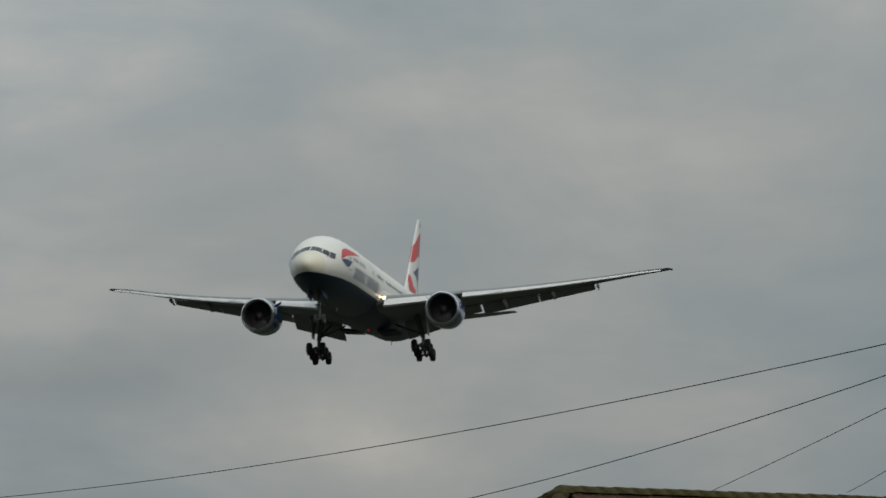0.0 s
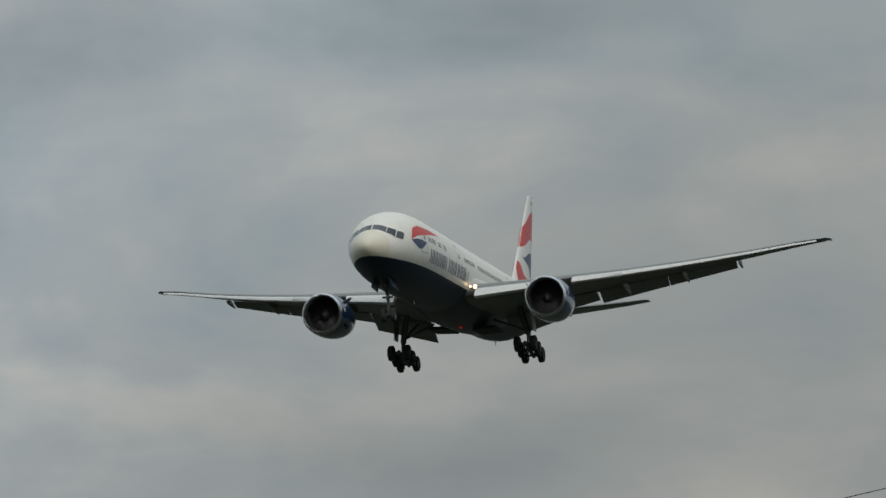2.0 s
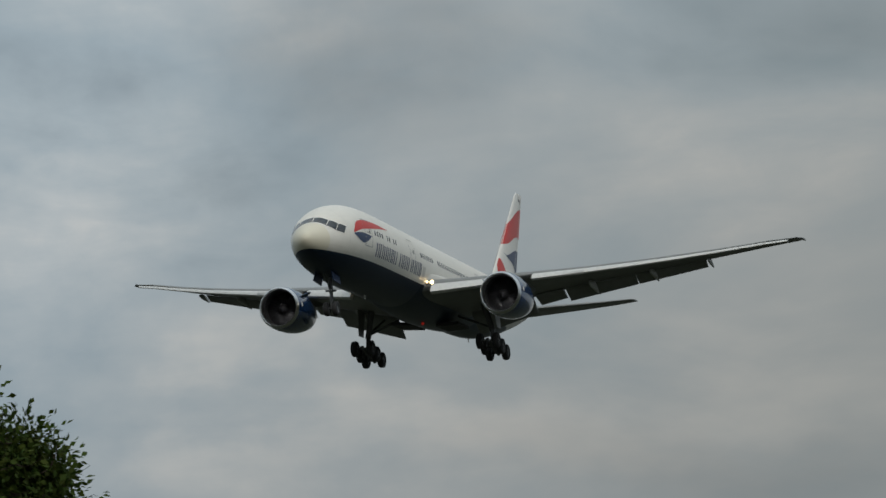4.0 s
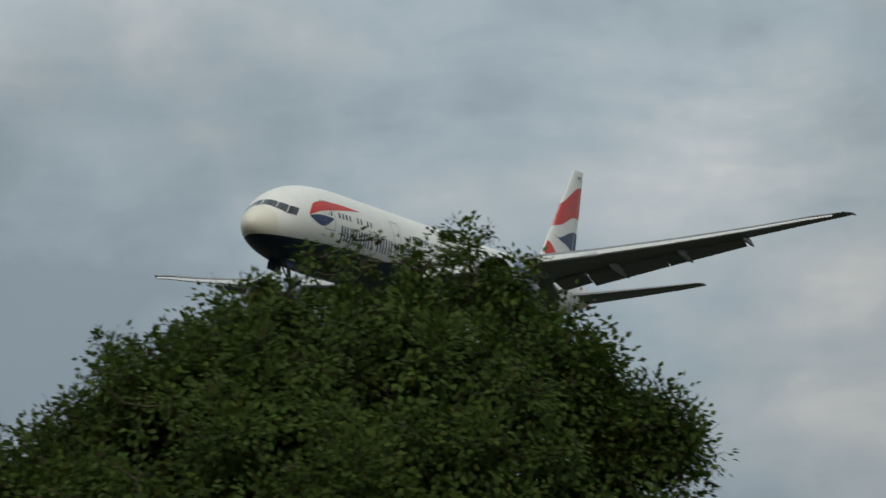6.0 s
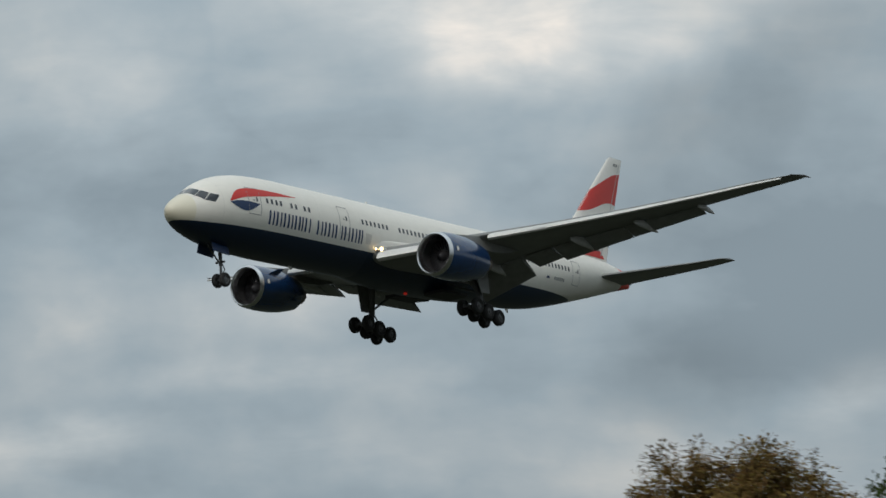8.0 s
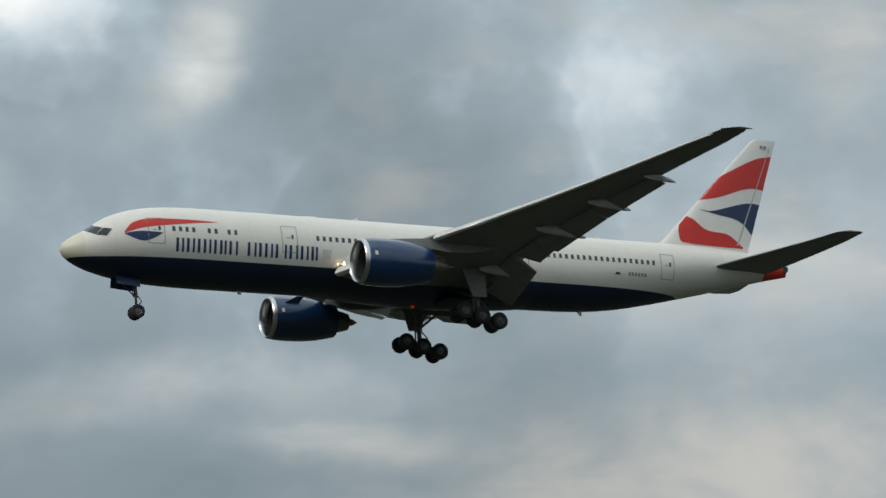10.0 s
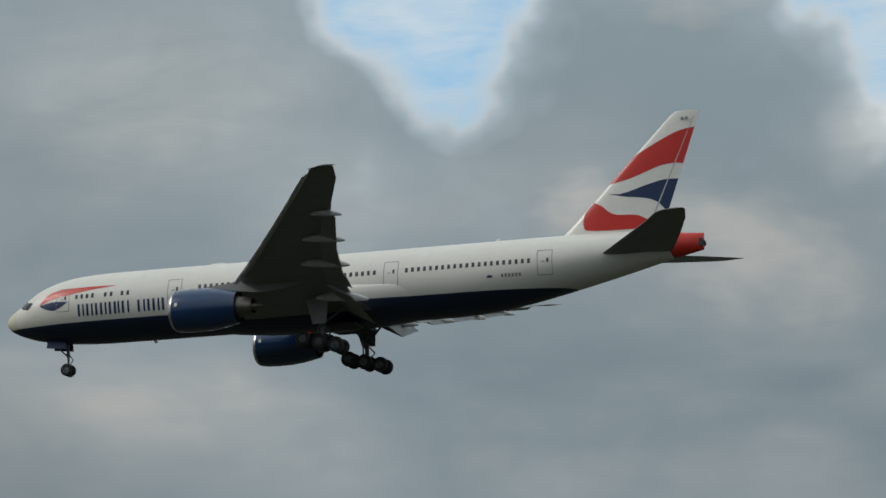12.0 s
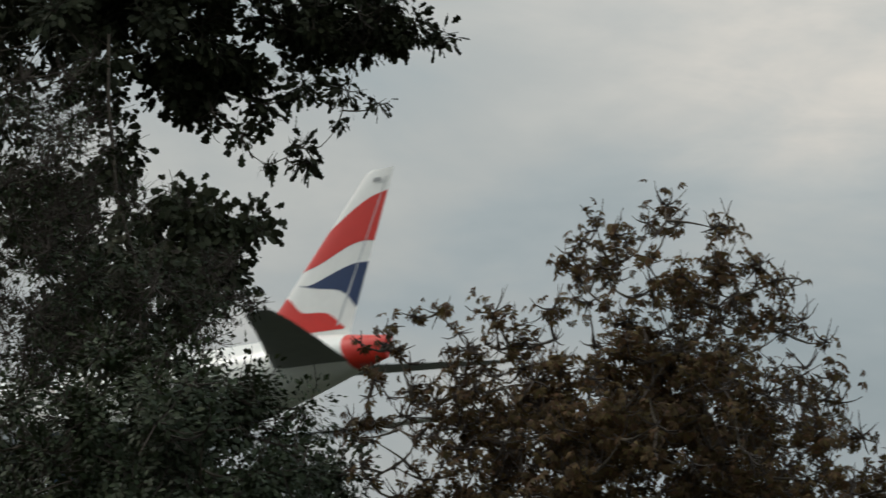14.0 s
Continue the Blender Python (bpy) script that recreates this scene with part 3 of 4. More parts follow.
    wing = mesh_part("wing", v, f if side > 0 else [g[::-1] for g in f], WING_GREY, plane, "grey painted swept wing with lowered flaps", sharp=50)
    # slats: bright metal nose pieces pushed forward and down
    for y0, y1 in ((3.4, 8.4), (10.5, 14.24), (14.26, 18.04), (18.06, 21.84), (21.86, 25.64), (25.66, 29.4)):
        rings = []
        for y in (y0, (y0 + y1) / 2, y1):
            w = wing_at(y)
            c = w[2]
            d = 0.042 * c + 0.26
            x, z = w[1] - d * 1.35, w[3] - d * 0.80
            ring = []
            for a, b in ((0.0, 0.0), (0.012, 0.026), (0.04, 0.045), (0.085, 0.056), (0.135, 0.060), (0.13, 0.050), (0.075, 0.022), (0.04, -0.012), (0.018, -0.014)):
                ring.append((x + (a * c + a * 0.9) - OX, side * y, z + b * c + b * 0.9))
            rings.append(ring)
        v, f = loft(rings)
        mesh_part("slat", v, f if side < 0 else [g[::-1] for g in f], SLAT, wing, "bright bare-metal leading edge slat", sharp=60)
    # flaps, drooped behind the trailing edge
    for y0, y1, c0, c1, down, gap in ((3.3, 8.6, 3.1, 2.5, 30, 0.0), (11.3, 22.6, 2.1, 1.15, 24, 0.0), (8.8, 11.1, 2.3, 2.0, 15, 0.0)):
        for seg in range(2 if y1 > 20 else 1):
            a0 = y0 + (y1 - y0) * seg / (2 if y1 > 20 else 1) + 0.03
            a1 = y0 + (y1 - y0) * (seg + 1) / (2 if y1 > 20 else 1) - 0.03
            rings = []
            for y in (a0, a1):
                w = wing_at(y)
                u = (y - y0) / (y1 - y0)
                c = c0 + (c1 - c0) * u
                te = w[1] + w[2]
                z = w[3] - w[2] * math.sin(radians(w[5])) - 0.10
                rings.append(foil((te - 0.60 * c + gap, side * y, z), c, 0.13, down, 8))
            v, f = loft(rings)
            mesh_part("flap", v, f if side > 0 else [g[::-1] for g in f], FLAP, wing, "lowered grey trailing edge flap", sharp=50)
    # canoe fairings over the flap tracks
    for y, long in ((6.4, 4.6), (13.6, 4.2), (18.4, 3.6), (22.9, 2.6)):
        w = wing_at(y)
        te = w[1] + w[2]
        z = w[3] - w[2] * math.sin(radians(w[5])) - 0.22
        rings = []
        for k in range(11):
            u = k / 10
            r = 0.30 * (long / 4) * (math.sin(math.pi * min(1, u * 0.9 + 0.06)) ** 0.7)
            cx, cz = te - long * 0.66 + long * u, z - 0.10 - (0.62 * max(0, u - 0.45) ** 1.2) * long / 3.2
            rings.append([(cx - OX, side * y + r * 0.62 * math.sin(6.28319 * i / 12), cz + r * 1.25 * math.cos(6.28319 * i / 12)) for i in range(12)])
        v, f = loft(rings)
        mesh_part("track_fairing", v, f, FAIRING, wing, "pointed canoe fairing over a flap track", sharp=60)
    # dark navigation lens at the tip
    w = WING[-2]
    v, f = loft([foil((w[1] - 0.1, side * 29.98, w[3] + 0.02), 1.3, 0.10), foil((w[1] + 0.9, side * 30.5, w[3] + 0.06), 1.5, 0.08)])
    mesh_part("tip_lens", v, f, NAV, wing, "dark wing tip light housing")
    return wing


def build_engine(plane, side):
    c = (20.3 - OX, side * 9.35, -2.84)
    outer = ((0.0, 1.50), (-0.06, 1.56), (0.02, 1.64), (0.25, 1.72), (0.8, 1.79), (1.8, 1.82), (3.0, 1.79), (4.2, 1.66), (5.3, 1.44), (5.75, 1.33))
    nac = mesh_part("engine", *turned(outer[3:], c, 48), ENGINE_BLUE, plane, "glossy dark blue engine nacelle", sharp=60)
    mesh_part("inlet_lip", *turned(((0.55, 1.40), (0.3, 1.42), (0.1, 1.46)) + outer[:4] + ((0.30, 1.725),), c, 48), INLET_METAL, nac, "polished metal inlet lip", sharp=70)
    # duct walls and the disc behind the fan, coloured as deep shade
    mesh_part("inlet_duct", *turned(((0.5, 1.405), (1.1, 1.42), (1.75, 1.45), (1.8, 0.2)), c, 40), CAVITY_SHADE, nac, sharp=50)
    for i in range(26):
        a = 6.28319 * i / 26
        u, w = Vector((0, math.sin(a), math.cos(a))), Vector((0, math.cos(a), -math.sin(a)))
        b = Vector(c)
        r0, r1 = b + u * 0.42, b + u * 1.42
        v, f = slab([r0 + Vector((1.25, 0, 0)) - w * 0.06, r0 + Vector((1.6, 0, 0)) + w * 0.10, r1 + Vector((1.62, 0, 0)) + w * 0.22, r1 + Vector((1.40, 0, 0)) - w * 0.13], 0.02)
        mesh_part("fan_blade", v, f, FAN, nac, smooth=False)
    mesh_part("spinner", *turned(((0.75, 0.01), (0.85, 0.14), (1.05, 0.28), (1.35, 0.44), (1.6, 0.46)), c, 24), FAN, nac, "pointed grey spinner")
    # inside of the bypass, its shade given by near-black colour
    mesh_part("bypass_duct", *turned(((5.75, 1.33), (5.70, 1.29), (5.0, 1.30), (4.9, 0.7)), c, 40), CAVITY_SHADE, nac, sharp=50)
    mesh_part("core_nozzle", *turned(((4.9, 0.98), (5.6, 0.97), (6.4, 0.84), (7.0, 0.66), (7.02, 0.62), (6.6, 0.6)), c, 32), NOZZLE, nac, "heat-stained metal core nozzle")
    mesh_part("exhaust_cone", *turned(((6.4, 0.46), (6.9, 0.42), (7.5, 0.24), (7.9, 0.02)), c, 24), NOZZLE, nac)
    # pylon up to the wing
    rings = []
    for x, z0, z1, hw in ((21.9, -1.25, -1.06, 0.05), (23.2, -1.3, -0.96, 0.22), (25.4, -1.45, -0.80, 0.28), (27.6, -1.75, -0.66, 0.28), (29.6, -1.65, -0.80, 0.24), (31.8, -1.2, -0.90, 0.05)):
        y = side * 9.35
        rings.append([(x - OX, y - hw, z0), (x - OX, y + hw, z0), (x - OX, y + hw * 0.8, z1), (x - OX, y - hw * 0.8, z1)])
    mesh_part("pylon", *loft(rings), WING_GREY, nac, "grey engine pylon", sharp=40)
    v, f = slab([(c[0] + 0.95, c[1] - side * 1.52, c[2] + 0.95), (c[0] + 2.2, c[1] - side * 1.55, c[2] + 0.98), (c[0] + 2.5, c[1] - side * 1.95, c[2] + 1.45), (c[0] + 1.9, c[1] - side * 1.95, c[2] + 1.42)], 0.04)
    mesh_part("strake", v, f, ENGINE_BLUE, nac, smooth=False)
    for s in (-1, 1):
        a = radians(s * 82)
        r = 1.805
        q = [(c[0] + x, c[1] + r * math.sin(a + da), c[2] + r * math.cos(a + da)) for x, da in ((0.62, -0.09), (0.86, -0.09), (0.86, 0.09), (0.62, 0.09))]
        mesh_part("maker_mark", *slab(q if s > 0 else q[::-1], -0.02 if s < 0 else -0.02), WHITE, nac, "small pale plate on the cowling", smooth=False)


def wheel(name, centre, r, w, parent):
    cx, cy, cz = centre
    tyre = ((-w / 2, r * 0.55), (-w / 2, r * 0.80), (-w * 0.42, r * 0.93), (-w * 0.25, r), (w * 0.25, r), (w * 0.42, r * 0.93), (w / 2, r * 0.80), (w / 2, r * 0.55))
    ob = mesh_part(name, *turned(tyre, centre, 28, "y"), RUBBER, parent, "black rubber aircraft tyre and wheel", sharp=45)
    rim = ((-w * 0.40, 0.02), (-w * 0.36, r * 0.2), (-w * 0.28, r * 0.42), (-w * 0.44, r * 0.56), (w * 0.44, r * 0.56), (w * 0.28, r * 0.42), (w * 0.36, r * 0.2), (w * 0.40, 0.02))
    mesh_part("rim", *turned(rim, centre, 24, "y"), GEAR_METAL, ob, "grey metal wheel rim", sharp=40)
    return ob


def build_main_gear(plane, side):
    y, zc, xc = side * 5.48, -5.64, 31.95 - OX
    top = (31.3 - OX, side * 4.9, -1.9)
    gear = mesh_part("main_gear", *join(tube(top, (xc, y, -4.3), 0.27, 0.25, 14), tube((xc, y, -4.3), (xc, y, zc + 0.15), 0.19, 0.19, 14), tube((xc - 0.35, y, -4.2), (xc - 0.35, y, zc + 0.2), 0.07, n=8)),
                     GEAR_METAL, plane, "main landing gear leg with a six-wheel bogie")
    mesh_part("side_brace", *join(tube((31.6 - OX, side * 2.6, -2.9), (xc, y - side * 0.1, -4.0), 0.10, n=8), tube((34.0 - OX, side * 4.4, -2.3), (xc, y, -4.05), 0.10, n=8), tube((xc + 0.25, y, -4.3), (xc + 0.75, y, -4.85), 0.06, n=8), tube((xc + 0.75, y, -4.85), (xc + 0.2, y, -5.3), 0.06, n=8)), GEAR_METAL, gear)
    tilt = math.tan(radians(13))
    ends = [(xc + dx, y, zc - dx * tilt) for dx in (-1.75, 1.75)]
    mesh_part("bogie_beam", *tube(ends[0], ends[1], 0.17, n=12), GEAR_METAL, gear)
    for dx in (-1.46, 0.0, 1.46):
        z = zc - dx * tilt
        mesh_part("axle", *tube((xc + dx, y - 0.95, z), (xc + dx, y + 0.95, z), 0.10, n=10), GEAR_METAL, gear)
        for s in (-1, 1):
            wheel("wheel", (xc + dx, y + s * 0.70, z), 0.665, 0.50, gear)
    q = [(30.6 - OX, side * 5.9, -1.9), (32.6 - OX, side * 5.9, -1.9), (32.5 - OX, side * 6.05, -4.1), (31.3 - OX, side * 6.05, -4.1)]
    mesh_part("gear_door", *slab(q, 0.06), WING_GREY, gear, "grey gear leg door hanging beside the strut", smooth=False)
    # no recess here: a near-black slab paints the shade of the wheel bay
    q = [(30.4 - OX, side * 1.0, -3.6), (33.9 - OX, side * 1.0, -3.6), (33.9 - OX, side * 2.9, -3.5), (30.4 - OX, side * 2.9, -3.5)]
    mesh_part("wheel_bay_shade", *slab(q, 0.25), CAVITY_SHADE, gear, smooth=False)


def build_nose_gear(plane):
    x = 5.95 - OX
    gear = mesh_part("nose_gear", *join(tube((x - 0.1, 0, -2.6), (x, 0, -4.3), 0.15, 0.14, 12), tube((x, 0, -4.3), (x, 0, -5.4), 0.10, n=12), tube((x - 0.2, 0, -4.1), (x - 1.5, 0, -2.9), 0.06, n=8),
                                              tube((x + 0.14, 0, -4.1), (x + 0.45, 0, -4.55), 0.04, n=8), tube((x + 0.45, 0, -4.55), (x + 0.1, 0, -5.0), 0.04, n=8), tube((x - 0.05, -0.42, -4.05), (x - 0.05, 0.42, -4.05), 0.08, n=8)),
                     GEAR_METAL, plane, "nose landing gear leg with twin wheels")
    mesh_part("axle", *tube((x, -0.5, -5.42), (x, 0.5, -5.42), 0.07, n=8), GEAR_METAL, gear)
    for s in (-1, 1):
        wheel("wheel", (x, s * 0.36, -5.42), 0.545, 0.36, gear)
        q = [(x - 1.75, s * 0.62, -2.75), (x + 0.1, s * 0.62, -2.85), (x + 0.1, s * 0.80, -3.62), (x - 1.75, s * 0.80, -3.45)]
        mesh_part("gear_door", *slab(q, 0.05), BLUE, gear, "navy nose gear door", smooth=False)
    mesh_part("taxi_lamp", *tube((x - 0.2, 0, -4.0), (x - 0.28, 0, -4.0), 0.11, 0.10, 12), INLET_METAL, gear)


def fin_x(z):
    """Leading and trailing stations of the fin at a height."""
    le = 51.65 + (z - 3.0) * 0.985
    return le, 60.15 + (z - 3.0) * 0.350


def build_tail(plane):
    rings = []
    for z, le, te, th in ((2.2, 50.2, 60.0, 0.05), (3.0, 51.6, 60.15, 0.085), (3.9, *fin_x(3.9), 0.09), (6.5, *fin_x(6.5), 0.09), (9.5, *fin_x(9.5), 0.09), (12.5, *fin_x(12.5), 0.085), (12.82, fin_x(12.82)[0] + 0.15, fin_x(12.82)[1], 0.05)):
        n, c = 12, te - le
        xs = [(1 - math.cos(math.pi * i / n)) / 2 for i in range(n + 1)]
        half = lambda x: 5 * th * (0.2969 * math.sqrt(x) - 0.126 * x - 0.3516 * x * x + 0.2843 * x**3 - 0.1036 * x**4)
        pts = [(x, half(x)) for x in xs] + [(x, -half(x)) for x in xs[::-1][1:-1]]
        rings.append([(le + x * c - OX, y * c, z) for x, y in pts])
    fin = mesh_part("fin", *loft(rings), WHITE, plane, "white tail fin with red and blue waving bands", sharp=50)

    def half_at(s, z):
        le, te = fin_x(z)
        return 5 * 0.09 * (0.2969 * math.sqrt(s) - 0.126 * s - 0.3516 * s * s + 0.2843 * s**3 - 0.1036 * s**4) * (te - le)

    ease = lambda s: s * s * (3 - 2 * s)

    def band(name, lower, upper, mat, s0=0.0, s1=1.0):
        for side in (-1, 1):
            verts, faces, n, rows = [], [], 26, 5
            for i in range(n + 1):
                s = s0 + (s1 - s0) * i / n
                for j in range(rows + 1):
                    z = 3.0 + 1.045 * (lower(s) + (max(upper(s), lower(s) + 0.001) - lower(s)) * j / rows - 3.0)
                    le, te = fin_x(z)
                    k = min(max(s, 0.001), 0.999)
                    verts.append((le + k * (te - le) - OX, side * (half_at(k, z) + 0.014), z))
            for i in range(n):
                for j in range(rows):
                    a = i * (rows + 1) + j
                    f = (a, a + rows + 1, a + rows + 2, a + 1)
                    faces.append(f if side < 0 else f[::-1])
            mesh_part(name, verts, faces, mat, fin)
    band("red_band", smooth_line((0, 6.85), (0.25, 7.15), (0.6, 8.0), (0.85, 8.2), (1, 8.1)), smooth_line((0, 9.0), (0.3, 10.1), (0.6, 10.75), (1, 11.05)), RED)
    band("blue_band", smooth_line((0.12, 6.05), (0.4, 5.72), (0.7, 5.45), (0.85, 5.05), (1, 4.25)), smooth_line((0.12, 6.06), (0.3, 5.98), (0.6, 6.6), (0.8, 6.9), (1, 6.9)), BLUE, 0.12, 1.0)
    band("red_foot", smooth_line((0, 4.9), (0.1, 3.9), (0.22, 3.2), (0.95, 3.05)), smooth_line((0, 5.5), (0.15, 5.15), (0.4, 4.35), (0.7, 4.1), (0.95, 3.1)), RED, 0.02, 0.93)
    # pale strip painting in the glossy highlight along the rudder
    band("rudder_highlight", lambda s: 3.3, lambda s: 11.9, FAIRING, 0.845, 0.865)
    # tip numerals as plain bars
    for side in (-1, 1):
        for k in range(2):
            x = 61.95 + k * 0.36
            y = side * (half_at(0.35, 12.1) + 0.02)
            mesh_part("tip_mark", *slab([(x - OX, y, 12.02), (x + 0.24 - OX, y, 12.02), (x + 0.26 - OX, y, 12.28), (x + 0.02 - OX, y, 12.28)], -0.01 * side), LINE, fin, smooth=False)
    for side in (-1, 1):
        st = ((0.6, 54.2, 6.7, 0.55, 0.09), (1.9, 55.2, 6.3, 0.72, 0.09), (5.0, 57.8, 5.0, 1.18, 0.09), (8.5, 60.7, 3.4, 1.70, 0.085), (10.4, 62.1, 2.45, 2.0, 0.08), (10.8, 62.75, 1.75, 2.06, 0.06))
        v, f = loft([foil((x, side * y, z), c, th, -1.5, 12) for y, x, c, z, th in st])
        mesh_part("tailplane", v, f if side > 0 else [g[::-1] for g in f], WING_GREY, plane, "grey painted tailplane", sharp=50)
    # a solid plug; its near-black colour paints the opening's inner shade
    mesh_part("exhaust_opening", *tube((63.35 - OX, -0.39, 1.47), (63.35 - OX, 0.39, 1.47), 0.33, n=16), CAVITY_SHADE, plane, "dark auxiliary exhaust opening")


def build_airliner():
    plane = tagged(new("airliner"), "white airliner with navy belly and lowered landing gear, in flight", "airliner")
    xs = []
    for a, b in zip(STATIONS, STATIONS[1:]):
        k = max(2, int((b[0] - a[0]) / 1.2))
        xs += [a[0] + (b[0] - a[0]) * i / k for i in range(k)]
    xs.append(STATIONS[-1][0])
    v, f = loft([[skin(x, 360 * i / 64) for i in range(64)] for x in xs])
    body = mesh_part("fuselage", v, f, PAINT, plane, "white fuselage over a navy belly", sharp=60)
    # wing to body fairing under the belly
    rings = []
    for k in range(21):
        u = k / 20
        x = 18.8 + 22.4 * u
        e = math.sin(math.pi * u) ** 0.45 if 0 < u < 1 else 0.0
        w, dz = 2.35 + 1.0 * e, 1.75 + 1.25 * e
        rings.append([(x - OX, w * math.sin(6.28319 * i / 36), -0.72 + (dz * math.cos(6.28319 * i / 36) if math.cos(6.28319 * i / 36) < 0 else 0.9 * math.cos(6.28319 * i / 36)) ) for i in range(36)])
    v, f = loft(rings)
    mesh_part("belly_fairing", v, f, PAINT, plane, "navy wing root fairing under the belly", sharp=60)
    # cockpit panes
    for side in (-1, 1):
        for q in (((1.66, 1.5), (1.80, 41), (2.40, 34), (2.34, 1.5)), ((1.82, 42.5), (2.25, 66), (2.80, 54), (2.43, 35.5)), ((2.29, 67.5), (3.0, 79), (3.45, 67), (2.85, 55.5))):
            verts, faces = [], []
            for i in range(7):
                for j in range(5):
                    u, w = i / 6, j / 4
                    p = [(1 - u) * (1 - w) * q[0][k] + u * (1 - w) * q[1][k] + u * w * q[2][k] + (1 - u) * w * q[3][k] for k in (0, 1)]
                    verts.append(skin(p[0], side * p[1], 0.02))
            for i in range(6):
                for j in range(4):
                    a = i * 5 + j
                    g = (a, a + 5, a + 6, a + 1)
                    faces.append(g if side > 0 else g[::-1])
            mesh_part("cockpit_window", verts, faces, GLASS_DARK, body, "dark cockpit window")
    for side in (-1, 1):
        # cabin windows
        rows = [8.05 + 0.52 * i for i in range(4)] + [10.85, 11.4, 12.45, 13.0]
        rows += [19.75 + 0.53 * i for i in range(7)] + [24.6 + 0.53 * i for i in range(22)]
        rows += [38.6 + 0.535 * i for i in range(21)]
        for x in rows:
            m = mesh_part("cabin_window", *decal(((x - 0.13, 0.30), (x + 0.13, 0.30), (x + 0.12, 0.70), (x - 0.12, 0.70)), side, 0.012, 1, 2), WINDOW_DARK, body)
        # doors: a thin outline and a small pane
        for x, z0, z1 in ((6.05, -0.72, 1.32), (16.75, -0.78, 1.34), (36.55, -0.78, 1.34), (50.0, -0.74, 1.30)):
            w = 1.25
            edges = (((x, z0), (x + 0.05, z0), (x + 0.05, z1), (x, z1)), ((x + w, z0), (x + w + 0.05, z0), (x + w + 0.05, z1), (x + w, z1)),
                     ((x, z0), (x + w, z0), (x + w, z0 + 0.05), (x, z0 + 0.05)), ((x, z1), (x + w + 0.05, z1), (x + w + 0.05, z1 + 0.05), (x, z1 + 0.05)))
            door = mesh_part("cabin_door", *join(*[decal(e, side, 0.016, 2, 6) for e in edges]), LINE, body, "cabin door outline")
            mesh_part("door_pane", *decal(((x + 0.80, 0.30), (x + 0.98, 0.30), (x + 0.98, 0.64), (x + 0.80, 0.64)), side, 0.016, 1, 2), WINDOW_DARK, door)
            mesh_part("door_handle", *decal(((x + 0.40, 0.33), (x + 0.66, 0.33), (x + 0.66, 0.41), (x + 0.40, 0.41)), side, 0.016, 1, 1), LINE, door)
        # ribbon mark: red over blue, tapering aft
        top = smooth_line((0, 0.15), (0.08, 0.85), (0.2, 1.2), (0.35, 1.32), (0.6, 1.36), (1, 1.30))
        foot = smooth_line((0, 0.04), (0.08, 0.24), (0.15, 0.42), (0.25, 0.58), (0.4, 0.74), (0.7, 1.04), (1, 1.27))
        mid = smooth_line((0, 0.0), (0.2, 0.14), (0.5, 0.22), (1, 0.15))
        keel = smooth_line((0, -0.04), (0.25, -0.38), (0.5, -0.54), (0.75, -0.32), (1, 0.12))
        red_hi, red_lo = (lambda u: (4.3 + 7.35 * u, top(u))), (lambda u: (4.3 + 7.35 * u, foot(u)))
        blue_hi, blue_lo = (lambda u: (4.3 + 2.9 * u, mid(u))), (lambda u: (4.3 + 2.9 * u, keel(u)))
        mesh_part("red_ribbon", *strip(red_lo, red_hi, side, n=30), RED, body)
        mesh_part("blue_ribbon", *strip(blue_lo, blue_hi, side, n=20), BLUE, body)
        # company title, as plain upright bars, a pair for each letter's width
        x = 8.2
        widths = (0.62, 0.64, 0.26, 0.62, 0.26, 0.54, 0.70, -0.36, 0.72, 0.26, 0.66, 0.92, 0.72, 0.66, 0.54)
        gap = (19.7 - 8.2 - sum(abs(w) for w in widths)) / (len(widths) - 1)
        for w in widths:
            if w > 0:
                bars = [decal(((x, -1.24), (x + 0.21, -1.24), (x + 0.21, -0.20), (x, -0.20)), side, 0.014, 1, 4)]
                if w > 0.3:
                    bars.append(decal(((x + w - 0.17, -1.24), (x + w, -1.24), (x + w, -0.20), (x + w - 0.17, -0.20)), side, 0.014, 1, 4))
                for bar in bars:
                    mesh_part("title_bar", *bar, BLUE, body)
            x += abs(w) + gap
        for k in range(6):
            x = 46.9 + 0.30 * k
            mesh_part("registration_bar", *decal(((x, -0.72), (x + 0.20, -0.72), (x + 0.20, -0.44), (x, -0.44)), side, 0.014, 1, 1), LINE, body)
        mesh_part("small_emblem", *decal(((45.6, -0.70), (46.2, -0.70), (46.05, -0.50), (45.75, -0.50)), side, 0.014, 1, 1), BLUE, body)
        mesh_part("crest_mark", *decal(((20.15, -1.15), (20.75, -1.15), (20.85, -0.35), (20.05, -0.35)), side, 0.014, 3, 3), CREST, body)
        build_wing(plane, side)
        build_engine(plane, side)
        build_main_gear(plane, side)
        for dx, dy, r in ((22.05, 3.30, 0.15), (21.70, 3.00, 0.08)):
            lens = mesh_part("landing_light", *tube((dx - OX - 0.30, side * dy, -1.42), (dx - OX - 0.27, side * dy, -1.42), r, r, 16), LANDING, plane, "lit warm white landing light")
            mesh_part("lamp_housing", *turned(((-0.31, r * 1.2), (-0.26, r * 1.12), (-0.20, r * 1.08), (0.45, r * 0.9)), (dx - OX, side * dy, -1.42), 16), SLAT, lens)
    build_nose_gear(plane)
    build_tail(plane)
    mesh_part("beacon", *turned(((-0.16, 0.02), (-0.12, 0.10), (0.0, 0.13), (0.12, 0.10), (0.16, 0.02)), (28.75 - OX, -0.35, -3.74), 12), BEACON, plane, "red belly beacon")
